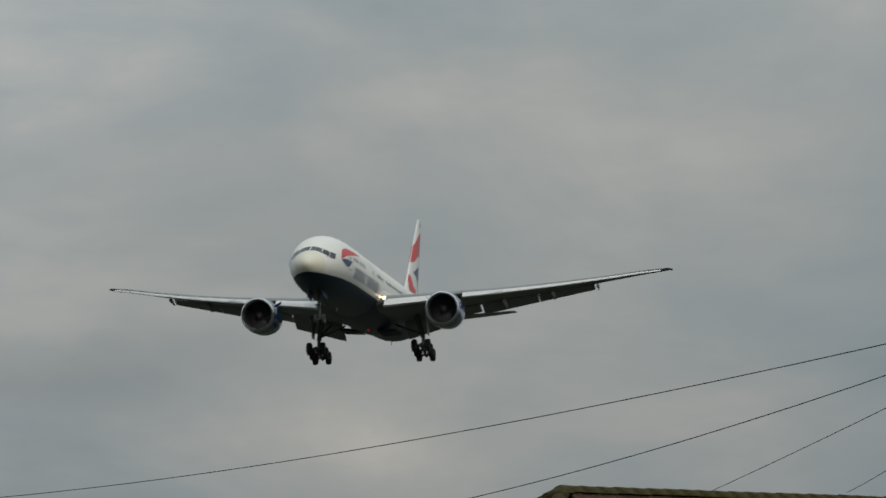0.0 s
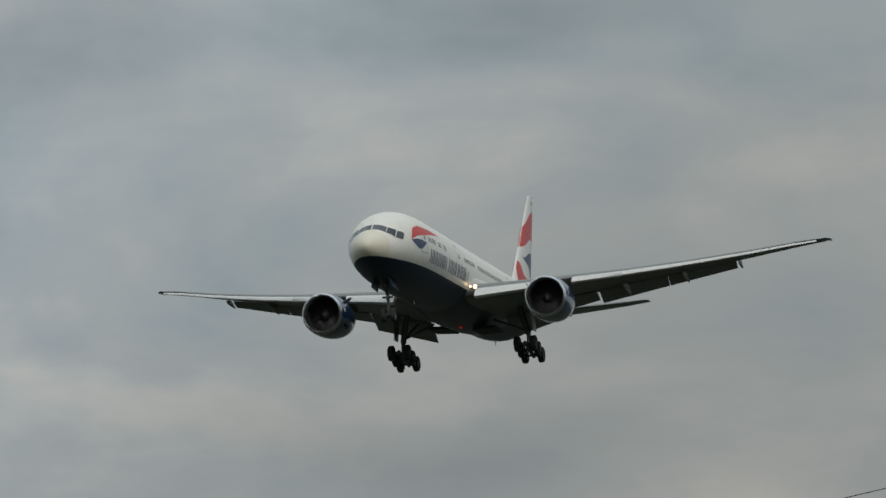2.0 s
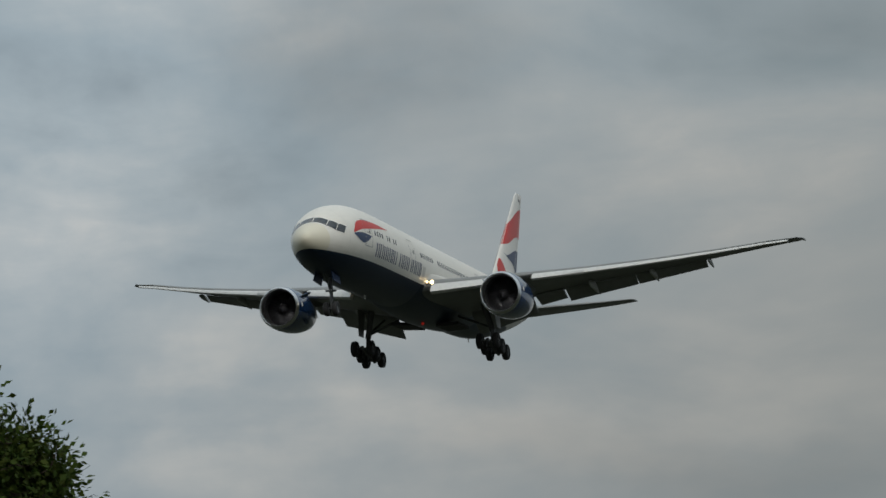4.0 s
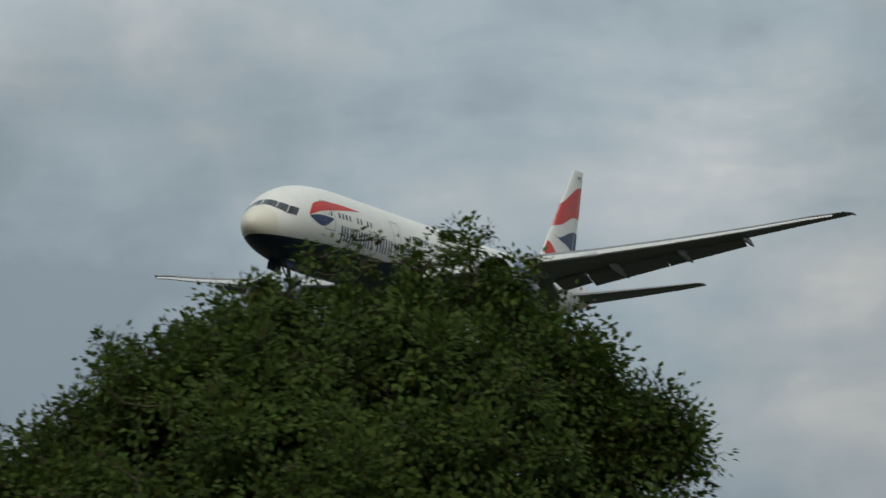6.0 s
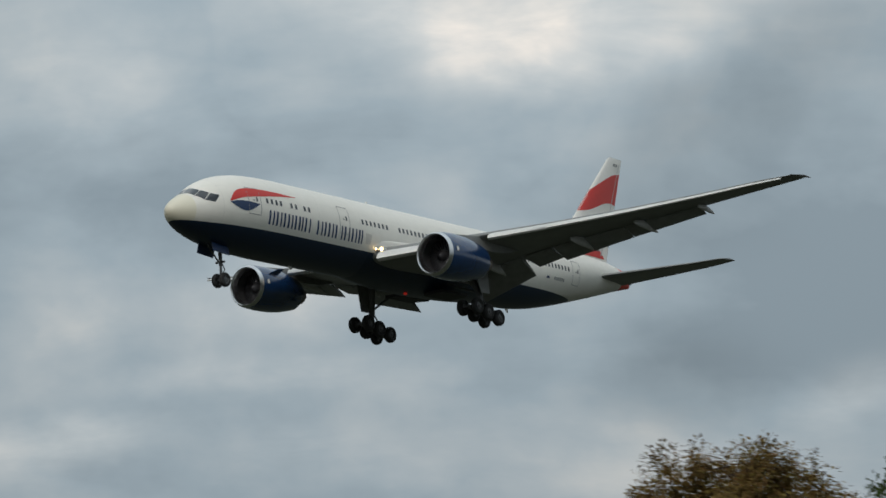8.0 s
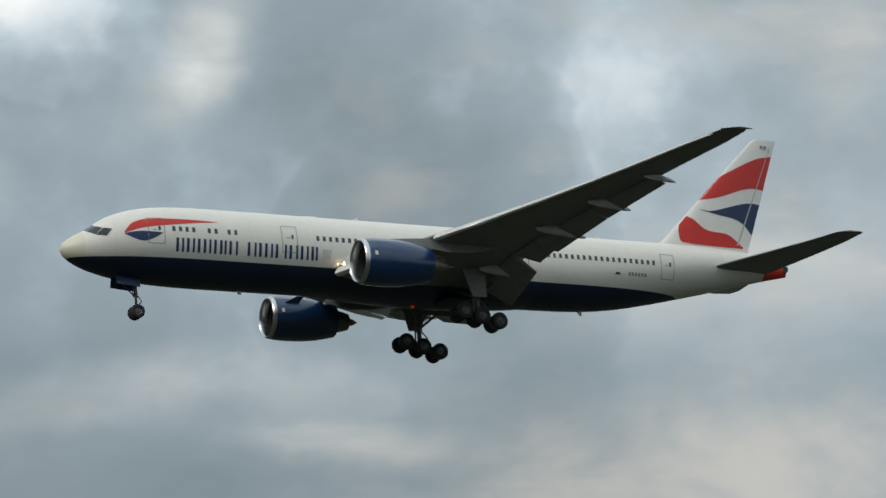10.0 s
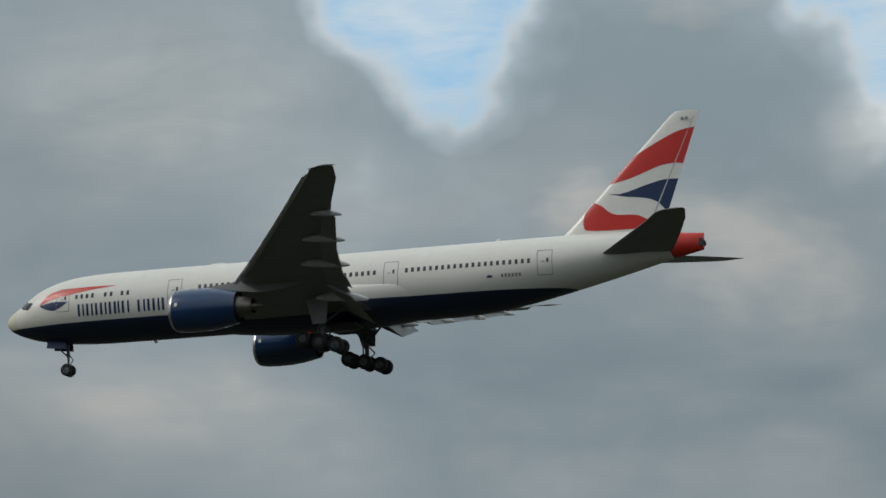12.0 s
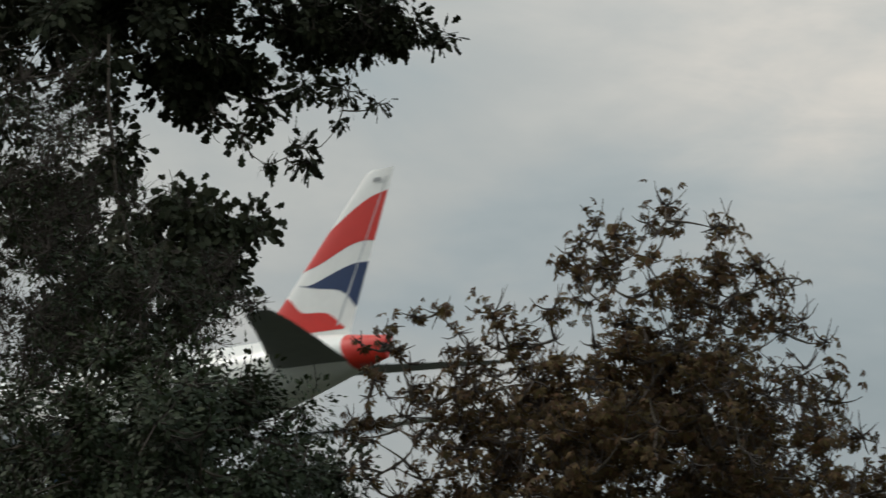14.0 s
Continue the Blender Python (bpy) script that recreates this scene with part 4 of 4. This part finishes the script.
    rings = [[(x - OX, w * math.sin(6.28319 * i / 12), 2.93 + h * math.cos(6.28319 * i / 12)) for i in range(12)] for x, w, h in ((19.4, 0.02, 0.02), (19.8, 0.4, 0.14), (20.8, 0.45, 0.16), (21.2, 0.02, 0.02))]
    mesh_part("antenna_fairing", *loft(rings), WHITE, plane)
    for x, s in ((14.0, -1), (43.5, -1), (24.0, 1), (45.5, 1)):
        z = -3.2 if s < 0 else 2.9
        mesh_part("blade_antenna", *slab([(x - OX, 0, z), (x + 0.45 - OX, 0, z), (x + 0.5 - OX, 0, z + s * 0.35), (x + 0.25 - OX, 0, z + s * 0.35)], 0.03), WHITE, plane, smooth=False)
    return plane


airliner = build_airliner()

# ---------------------------------------------------------------- houses and wires


def build_house(name, apex, turn, length, half, pitch, label):
    """A hipped bungalow. apex: the ridge's near end; turn: the way in which the ridge runs out of it."""
    a = Vector(apex)
    e = Vector((math.cos(turn), math.sin(turn), 0))
    n = Vector((-e.y, e.x, 0))
    drop = half * math.tan(pitch)
    eave = a.z - drop
    house = tagged(new(name), label, "house")
    b = a - e * length
    house.location = (a.x, a.y, 0)
    o = Vector((a.x, a.y, 0))
    loc = lambda p: p - o
    inset = half - 0.35
    corners = [a + e * inset + n * inset, a + e * inset - n * inset, b - e * inset - n * inset, b - e * inset + n * inset]
    for i in range(4):
        p, q = corners[i], corners[(i + 1) % 4]
        d = (q - p).normalized() * 0.12
        v, f = slab([loc(Vector((p.x, p.y, -0.1)) + d), loc(Vector((q.x, q.y, -0.1)) - d), loc(Vector((q.x, q.y, eave + 0.15)) - d), loc(Vector((p.x, p.y, eave + 0.15)) + d)], -0.24)
        mesh_part("wall", v, f, RENDERED_WALL, house, "plain cream rendered wall", smooth=False)
    ec = [a + e * half + n * half, a + e * half - n * half, b - e * half - n * half, b - e * half + n * half]
    ec = [Vector((c.x, c.y, eave)) for c in ec]
    lid = Vector((0, 0, -0.06))
    verts = [loc(p) + lid for p in ec] + [loc(a) + lid, loc(b) + lid] + [loc(p) + lid - Vector((0, 0, 0.12)) for p in ec]
    roof = mesh_part("roof", verts, [(0, 1, 4), (2, 3, 5), (1, 2, 5, 4), (3, 0, 4, 5), (6, 7, 1, 0), (7, 8, 2, 1), (8, 9, 3, 2), (9, 6, 0, 3), (9, 8, 7, 6)], TILE, house, "hipped roof of brown interlocking tiles with mossy ridge", smooth=False)
    for i in range(4):
        p, q = ec[i], ec[(i + 1) % 4]
        out = (p + q) / 2 - (a + b) / 2
        v, f = slab([loc(p) + Vector((0, 0, -0.22)), loc(q) + Vector((0, 0, -0.22)), loc(q) + Vector((0, 0, -0.02)), loc(p) + Vector((0, 0, -0.02))], -0.03)
        mesh_part("fascia", v, f, FASCIA, house, smooth=False)
    # one interlocking tile: a shallow double roll, thicker at its foot
    tw, tl = 0.31, 0.40
    tv, tf, k = [], [], 8
    for r, (y, t) in enumerate(((0.0, 0.050), (tl * 1.12, 0.020))):
        for i in range(k + 1):
            u = i / k
            z = t + 0.016 * abs(math.sin(u * math.pi * 2))
            tv.append((u * tw, y, z))
    m = k + 1
    tv += [(i / k * tw, 0.0, 0.0) for i in range(m)]
    for i in range(k):
        tf.append((i, i + 1, m + i + 1, m + i))
        tf.append((2 * m + i, 2 * m + i + 1, i + 1, i))
    tile_mesh = bpy.data.meshes.new("tile")
    tile_mesh.from_pydata(tv, [], tf)
    tile_mesh.materials.append(TILE)
    slope_len = half / math.cos(pitch)
    rest = []
    spots = []
    for fi, (mid, along, out, width_top) in enumerate(((a, n, e, 0.0), (b, n, -e, 0.0), (None, e, n, length), (None, e, -n, length))):
        courses = int(slope_len / tl)
        for c in range(courses):
            s = (c + 1) * tl           # distance down the slope of the tile's foot
            plan = s * math.cos(pitch)
            if mid is not None:
                w0, w1 = -plan, plan
                base = mid
            else:
                w0, w1 = -length - plan, plan
                base = a
            up = (-out * math.cos(pitch) + Vector((0, 0, 1)) * math.sin(pitch))
            nrm = (out * math.sin(pitch) + Vector((0, 0, 1)) * math.cos(pitch))
            foot = base + out * plan - Vector((0, 0, 1)) * s * math.sin(pitch)
            trim = tl * math.cos(pitch) * 0.75
            w0, w1 = w0 + trim, w1 - trim
            x = w0 + (0.10 if c % 2 else 0.0)
            right = up.cross(nrm)
            sign = 1 if right.dot(along) > 0 else -1
            while x + tw < w1 + 0.06:
                p = foot + along * (x if sign > 0 else x + tw)
                spots.append((s, p, right, up, nrm))
                x += tw
    eye = Vector((0, 0, 0))
    facing = [q for q in spots if q[4].dot(eye - q[1]) > -20]
    facing.sort(key=lambda q: q[0] + 0.12 * (q[1] - a).length)
    chosen = facing[:280]
    ids = {id(q) for q in chosen}
    for q in chosen:
        t = new("tile", tile_mesh)
        t.parent = roof
        w = random.uniform(-0.006, 0.006)
        mt = Matrix((q[2], q[3], q[4])).transposed().to_4x4()
        t.matrix_basis = Matrix.Translation(loc(q[1]) + q[4] * w) @ mt @ pose(0, 0, 0, random.uniform(-0.6, 0.6), 0, random.uniform(-0.5, 0.5))
    v, f = [], []
    for q in spots:
        if id(q) in ids:
            continue
        mt = Matrix.Translation(loc(q[1])) @ Matrix((q[2], q[3], q[4])).transposed().to_4x4()
        o2 = len(v)
        v += [mt @ Vector(p) for p in tv]
        f += [tuple(i + o2 for i in g) for g in tf]
    if v:
        tagged(mesh_part("far_tiles", v, f, TILE, roof, smooth=False), kind="stuff")
    # half-round caps along ridge and hips
    cap_v, cap_f = [], []
    for j, (y, r) in enumerate(((0.0, 0.175), (0.44, 0.155))):
        for i in range(7):
            an = math.pi * i / 6
            cap_v.append((r * math.cos(an), y, r * 0.85 * math.sin(an)))
    for i in range(6):
        cap_f.append((i, i + 1, 7 + i + 1, 7 + i))
    cap_v.append((0, 0, -0.02))
    cap_f += [(14, i + 1, i) for i in range(6)]
    cap_mesh = bpy.data.meshes.new("ridge_cap")
    cap_mesh.from_pydata(cap_v, [], cap_f)
    cap_mesh.polygons.foreach_set("use_smooth", [True] * len(cap_mesh.polygons))
    cap_mesh.materials.append(MOSS)
    for p, q in ((a, b), (ec[0], a), (ec[1], a), (ec[2], b), (ec[3], b)):
        d = (q - p).normalized()
        side = d.cross(Vector((0, 0, 1))).normalized()
        top = side.cross(d)
        count = math.ceil((q - p).length / 0.41)
        step = (q - p).length / count
        for i in range(count):
            ob = new("ridge_cap", cap_mesh)
            ob.parent = roof
            ob.matrix_basis = Matrix.Translation(loc(p + d * (i * step)) + Vector((0, 0, random.uniform(-0.004, 0.006)))) @ Matrix((side, d, top)).transposed().to_4x4() @ pose(0, 0, 0, random.uniform(-0.4, 0.4), random.uniform(-2, 2), random.uniform(-0.6, 0.6))
    # mortared ends where the hips meet the ridge
    for p in (a, b):
        v, f = turned(((-0.02, 0.25), (0.05, 0.225), (0.11, 0.16), (0.15, 0.07)), (0, 0, 0), 12)
        v = [loc(p) + Vector((-y, z, x)) for x, y, z in (Vector(c) for c in v)]
        mesh_part("mortar_cap", v, f, MOSS, roof, "mossy mortar where hips meet ridge")
    return house


def build_wire(start, end, sag):
    a, b = Vector(start), Vector(end)
    pts = []
    for i in range(25):
        u = i / 24
        pts.append(a.lerp(b, u) - Vector((0, 0, sag * 4 * u * (1 - u))))
    tagged(mesh_part("telephone_wire", *rod_path(pts, [0.0065] * 25, 5), CABLE), "thin dark overhead telephone wire from pole to house", "wire", "wires from the pole")


def build_pole(at, top):
    x, y = at
    pole = tagged(new("telephone_pole"), "weathered wooden telephone pole carrying fanned wires", "pole")
    pole.location = (x, y, 0)
    mesh_part("shaft", *rod_path([(0, 0, -0.3), (0, 0, 2.5), (0, 0, top + 0.25)], [0.15, 0.135, 0.11], 14), POLE_WOOD, pole)
    mesh_part("wire_ring", *tube((0, 0, top - 0.06), (0, 0, top + 0.06), 0.15, n=14), GEAR_METAL, pole)


# ---------------------------------------------------------------- trees
LEAF_SHAPES = {
    "lance": (((0, 0, 0), (0.34, 0.45, 0.06), (0, 1, -0.05), (-0.34, 0.45, 0.06)), ((0, 1, 2, 3),)),
    "lobed": (((0, 0, 0), (0.16, 0.18, 0), (0.12, 0.30, 0), (0.34, 0.46, 0.05), (0.20, 0.60, 0), (0.30, 0.82, 0.05), (0, 1, -0.05), (-0.30, 0.82, 0.05), (-0.20, 0.60, 0), (-0.34, 0.46, 0.05), (-0.12, 0.30, 0), (-0.16, 0.18, 0)),
              ((0, 1, 2, 10, 11), (2, 3, 4, 8, 9, 10), (4, 5, 6, 7, 8))),
    "palm": (tuple(p for k in range(5) for p in ((0, 0, 0), *[(math.sin(radians(a)) * r, math.cos(radians(a)) * r, z) for a, r, z in (((k - 2) * 40 - 17, 0.60, -0.12), ((k - 2) * 40, 1.0 - 0.12 * abs(k - 2), -0.42), ((k - 2) * 40 + 17, 0.60, -0.12))])),
             tuple((k * 4, k * 4 + 1, k * 4 + 2, k * 4 + 3) for k in range(5))),
}


def leaf_mesh(name, spots, ways, outs, sizes, shape, mat, parent, rng, label=""):
    """Many small leaves as one mesh. ways: the direction in which each leaf points."""
    tv, tf = LEAF_SHAPES[shape]
    tv = np.array(tv, float)
    n, m = len(spots), len(tv)
    y = ways / (np.linalg.norm(ways, axis=1, keepdims=True) + 1e-9)
    up = rng.normal(0, 0.42, (n, 3)) + np.array((0, 0, 0.6)) + outs * 0.9
    x = np.cross(y, up)
    x /= np.linalg.norm(x, axis=1, keepdims=True) + 1e-9
    z = np.cross(x, y)
    pts = spots[:, None, :] + sizes[:, None, None] * (tv[None, :, 0:1] * x[:, None, :] + tv[None, :, 1:2] * y[:, None, :] + tv[None, :, 2:3] * z[:, None, :])
    me = bpy.data.meshes.new(name)
    me.vertices.add(n * m)
    me.vertices.foreach_set("co", pts.astype(np.float32).ravel())
    counts = np.tile([len(f) for f in tf], n)
    flat = np.concatenate([np.array(f) for f in tf])
    idx = (np.arange(n)[:, None] * m + flat[None, :]).ravel()
    me.loops.add(len(idx))
    me.loops.foreach_set("vertex_index", idx.astype(np.int32))
    me.polygons.add(len(counts))
    me.polygons.foreach_set("loop_start", (np.cumsum(counts) - counts).astype(np.int32))
    me.update(calc_edges=True)
    me.materials.append(mat)
    ob = new(name, me)
    ob.parent = parent
    tagged(ob, label, kind="stuff")
    return ob


def bent(a, b, rng, bow, n=5):
    a, b = np.array(a, float), np.array(b, float)
    mid = rng.normal(0, bow, 3) * np.linalg.norm(b - a)
    return [tuple(a + (b - a) * u + mid * math.sin(math.pi * u) + np.array((0, 0, -0.10)) * np.linalg.norm(b - a) * math.sin(math.pi * u)) for u in [i / (n - 1) for i in range(n)]]


def build_tree(name, base, trunk_top, trunk_r, clumps, leaves, size, shape, mat, seed, label, category="tree", droop=0.25, bare=0.0, twigs=6, spread=1.0, shell=0.0, fine=1.0):
    """clumps: rows of x, y, z, radius about which leaves gather; limbs run to each from the trunk."""
    rng = np.random.default_rng(seed)
    tree = tagged(new(name), label, category)
    tree.location = base
    o = np.array(base, float)
    clumps = np.array(clumps, float)
    clumps[:, :3] -= o
    top = np.array(trunk_top, float) - o
    pts = bent((0, 0, -0.25), top, rng, 0.03, 8)
    rad = [trunk_r * (1 - 0.78 * (i / 7)) * (1.25 if i == 0 else 1) for i in range(8)]
    mesh_part("trunk", *rod_path(pts, rad, 10), BARK, tree, "rough brown bark trunk")
    pieces, tw = [], []
    P = np.array(pts)
    mains = []
    order = np.argsort(np.linalg.norm(clumps[:, :3] - top, axis=1))
    for j, i in enumerate(order):
        c = clumps[i]
        # leave from the trunk, or from a limb that already goes that way
        best, src = 1e9, None
        for p, r in [(P[k], rad[k]) for k in range(3, 8)] + mains:
            d = c[:3] - p
            L = np.linalg.norm(d)
            cost = L * (1.0 if d[2] > -0.1 else 1.8)
            if cost < best and L > 0.15:
                best, src = cost, (p, r)
        p, r = src
        r0 = max(0.014 * fine, min(r * 0.62, (0.02 + 0.02 * best) * fine))
        path = bent(p, c[:3], rng, 0.07)
        rr = [r0 * (1 - 0.75 * k / 4) for k in range(5)]
        pieces.append(rod_path(path, rr, 5))
        mains += [(np.array(path[2]), rr[2]), (np.array(path[4]), rr[4] * 1.3)]
        for _ in range(twigs):
            d = rng.normal(0, 1, 3) + np.array((0, 0, 0.45))
            d *= c[3] * rng.uniform(0.8, 1.35) / np.linalg.norm(d)
            tw.append(rod_path(bent(c[:3], c[:3] + d, rng, 0.08, 4), [r * fine for r in (0.010, 0.008, 0.005, 0.003)], 3))
    tagged(mesh_part("branchwork", *join(*pieces), BARK, tree, "spreading bark-covered branches"), kind="stuff")
    if tw:
        tagged(mesh_part("twig_mass", *join(*tw), TWIG, tree, "fine dark twigs", smooth=False), kind="stuff")
    weight = clumps[:, 3] ** 2 * np.where(rng.random(len(clumps)) < bare, 0.15, 1.0)
    share = rng.multinomial(leaves, weight / weight.sum())
    which = np.repeat(np.arange(len(clumps)), share)
    d = rng.normal(0, 1, (len(which), 3))
    d /= np.linalg.norm(d, axis=1, keepdims=True)
    r = rng.random(len(which)) ** (0.42 if shell == 0 else 0.22)
    # leaves gather into sprays inside each clump
    spray = rng.normal(0, 1, (len(clumps), 9, 3))
    spray /= np.linalg.norm(spray, axis=2, keepdims=True)
    s = spray[which, rng.integers(0, 9, len(which))]
    pos = clumps[which, :3] + (s * 0.62 + d * 0.48) * (r * clumps[which, 3] * spread)[:, None]
    ways = s * 0.5 + d * 0.8 + np.array((0, 0, -droop * 2.0))
    sizes = size * rng.uniform(0.6, 1.25, len(which))
    centre = clumps[:, :3].mean(0)
    outs = pos - centre
    outs /= np.linalg.norm(outs, axis=1, keepdims=True) + 1e-9
    leaf_mesh("crown", pos, ways, outs, sizes, shape, mat, tree, rng)
    return tree


def dome(centre, radii, count, clump, seed, power=0.5, low=-0.5, lumps=0.18):
    """Clumps over an uneven dome, some within it."""
    rng = np.random.default_rng(seed)
    out = []
    bulge = rng.normal(0, 1, (7, 3))
    bulge /= np.linalg.norm(bulge, axis=1, keepdims=True)
    amount = rng.uniform(-lumps, lumps, 7)
    while len(out) < count:
        d = rng.normal(0, 1, 3)
        d /= np.linalg.norm(d)
        if d[2] < low:
            continue
        r = rng.random() ** power
        k = 1 + sum(a * max(0, d @ b) ** 3 for a, b in zip(amount, bulge))
        p = np.array(centre) + d * np.array(radii) * r * k
        out.append((*p, clump * rng.uniform(0.7, 1.3)))
    return out


GREEN = (30.33, 19.03)
build_tree("broadleaf_tree", (GREEN[0], GREEN[1], 0), (GREEN[0], GREEN[1], 5.0), 0.20,
           dome((GREEN[0], GREEN[1], 3.5), (4.45, 4.45, 3.75), 600, 0.50, 11, 0.30, -0.35, 0.12) + dome((31.1, 18.1, 5.85), (2.3, 2.3, 2.0), 130, 0.45, 21, 0.4, -0.2, 0.2)
           + dome((29.6, 20.2, 5.3), (2.3, 2.3, 1.8), 120, 0.42, 41, 0.4, -0.2, 0.15) + dome((GREEN[0], GREEN[1], 3.6), (4.8, 4.8, 4.15), 40, 0.17, 24, 0.03, 0.1, 0.1) + dome((31.0, 16.35, 5.85), (0.65, 0.65, 0.65), 50, 0.40, 44, 0.4, -0.6, 0.1) + dome((31.66, 15.62, 5.05), (0.85, 0.85, 0.85), 50, 0.42, 32, 0.4, -0.4, 0.15) + dome((28.5, 21.7, 4.4), (1.5, 1.5, 1.2), 90, 0.42, 31, 0.4, -0.4, 0.15) + dome((31.1, 18.1, 5.85), (2.6, 2.6, 2.35), 24, 0.17, 25, 0.03, 0.2, 0.1),
           290000, 0.098, "lance", LEAF_GREEN, 1,
           "dense green broadleaf tree with a rounded crown", droop=0.10, twigs=3, spread=1.05)
build_tree("autumn_tree", (29.2, 27.6, 0), (29.2, 27.6, 4.3), 0.15,
           dome((29.2, 27.6, 3.7), (2.55, 2.55, 2.5), 280, 0.42, 22, 0.36, -0.5, 0.06), 110000, 0.085, "lance", LEAF_RUST, 2,
           "rust and olive autumn tree with a ragged crown", droop=0.2, twigs=5, bare=0.1, spread=1.15)
build_tree("autumn_tree", (-33.1, 31.8, 0), (-33.1, 31.8, 4.2), 0.13,
           dome((-33.1, 31.8, 4.0), (1.6, 1.6, 2.0), 90, 0.36, 13, 0.35, -0.6, 0.25), 16000, 0.10, "lance", LEAF_RUST, 3,
           "small rust-leaved tree, only its top in view", droop=0.2, twigs=6, bare=0.2)
build_tree("chestnut_tree", (-27.72, 3.57, 0), (-27.68, 3.62, 2.9), 0.11,
           dome((-27.5, 3.75, 3.9), (1.15, 1.15, 1.38), 250, 0.13, 14, 0.5, -0.6, 0.12) + dome((-27.42, 3.82, 3.2), (1.85, 1.85, 1.2), 290, 0.13, 33, 0.45, -0.4, 0.12)
           + dome((-28.45, 2.95, 3.75), (0.85, 0.85, 0.85), 130, 0.09, 34, 0.5, -1, 0.1),
           8800, 0.054, "palm", LEAF_CHESTNUT, 4,
           "thinning horse chestnut with withered brown leaves", droop=0.5, twigs=6, bare=0.25, spread=1.35, fine=0.75)
oak = (dome((-46.9, 15.4, 11.9), (2.3, 2.5, 1.5), 120, 0.32, 15, 0.5, -0.8, 0.2) + dome((-46.2, 16.2, 13.6), (2.2, 2.4, 1.3), 100, 0.32, 23, 0.5, -1, 0.2) + dome((-47.6, 14.8, 9.0), (1.9, 2.1, 2.4), 50, 0.32, 16, 0.5, -1, 0.2)
       + dome((-44.7, 17.85, 12.0), (1.2, 1.3, 0.6), 60, 0.24, 18, 0.5, -1, 0.2) + dome((-45.8, 16.7, 11.0), (0.7, 0.8, 0.7), 40, 0.24, 19, 0.5, -1, 0.2)
       + dome((-44.4, 15.15, 8.4), (0.75, 0.8, 0.65), 36, 0.28, 26, 0.5, -1, 0.2) + dome((-43.33, 13.34, 7.18), (0.9, 1.0, 0.9), 31, 0.28, 28, 0.5, -1, 0.2)
       + [(-44.97, 17.59, 10.16, 0.26), (-45.25, 17.3, 9.9, 0.18), (-46.0, 16.5, 9.3, 0.3), (-45.8, 16.7, 8.9, 0.3), (-46.3, 16.2, 8.4, 0.3)]
       + [(-44.86, 17.67, 12.84, 0.47), (-44.31, 18.25, 12.64, 0.44), (-43.79, 18.77, 12.94, 0.39), (-43.34, 19.20, 13.20, 0.26), (-43.12, 19.42, 13.34, 0.18), (-44.82, 17.71, 11.86, 0.47), (-44.38, 18.17, 11.66, 0.43), (-43.93, 18.64, 11.98, 0.39), (-43.64, 18.92, 11.84, 0.23), (-44.95, 17.58, 11.04, 0.39), (-44.52, 18.03, 11.00, 0.34), (-44.22, 18.34, 10.86, 0.17), (-44.59, 17.96, 10.55, 0.16), (-44.87, 17.67, 9.96, 0.22)])
oak_tree = build_tree("oak_tree", (-49.2, 12.6, 0), (-49.0, 12.8, 9.6), 0.38, oak, 32000, 0.155, "lobed", LEAF_OAK, 5,
           "dark oak with lobed leaves hanging against the sky", droop=0.25, twigs=6, bare=0.1, spread=1.1)
build_tree("hawthorn", (-39.8, 8.6, 0), (-39.6, 8.8, 4.8), 0.10,
           dome((-39.2, 9.1, 5.1), (1.5, 1.6, 2.1), 120, 0.30, 20, 0.5, -0.9, 0.2) + dome((-39.5, 8.75, 7.2), (0.95, 1.0, 1.7), 90, 0.24, 42, 0.5, -1, 0.2) + dome((-38.3, 10.1, 6.5), (0.4, 0.4, 0.45), 14, 0.16, 43, 0.5, -1, 0.1), 15000, 0.056, "lance", LEAF_IVY, 7,
           "thin dark hawthorn with many bare twigs", droop=0.1, twigs=22, bare=0.4, fine=0.6)
build_tree("evergreen_shrub", (-32.8, 4.2, 0), (-32.75, 4.2, 2.8), 0.09,
           dome((-32.6, 4.35, 3.1), (1.6, 1.7, 1.6), 230, 0.27, 17, 0.4, -0.6, 0.2), 46000, 0.060, "lance", LEAF_IVY, 6,
           "dark dense evergreen shrub", "shrub", droop=0.1, twigs=6)

STEM = ((-39.98, 9.72, 9.34), (-39.95, 9.76, 8.60), (-39.89, 9.82, 8.05), (-39.83, 9.89, 7.50), (-39.71, 10.03, 7.02), (-39.64, 10.11, 6.54), (-39.59, 10.16, 5.81), (-39.53, 10.23, 5.46))
mesh_part("hanging_stem", *rod_path([(x + 49.2, y - 12.6, z) for x, y, z in STEM], [0.018, 0.017, 0.016, 0.015, 0.014, 0.012, 0.010, 0.006], 6), BARK, oak_tree, "bare pale stem hanging from the branches")

POLE = (29.59, -4.96, 5.32)
build_pole(POLE[:2], POLE[2])
for end, sag in (((52.85, 13.3, 4.43), 0.36), ((53.17, 9.43, 3.61), 0.57), ((57.98, -1.52, 4.91), 0.04), ((57.85, -4.21, 4.89), 0.16)):
    build_wire(POLE, end, sag)

# ridge of each house runs 31.6 degrees off the line across the view
build_house("bungalow", (59.98, 1.39, 5.03), radians(90 + 31.6 + 1.2), 9.0, 3.8, radians(33.2), "hipped bungalow with brown tiled roof and mossy ridge")
build_house("bungalow", (53.59, 16.25, 5.555), radians(-90 + 31.6 + 7), 6.0, 3.6, radians(33.2), "hipped bungalow with brown tiled roof beside the other")


def motions():
    walk(airliner, [(r[0], pose(*r[1:])) for r in FLIGHT])


motions()
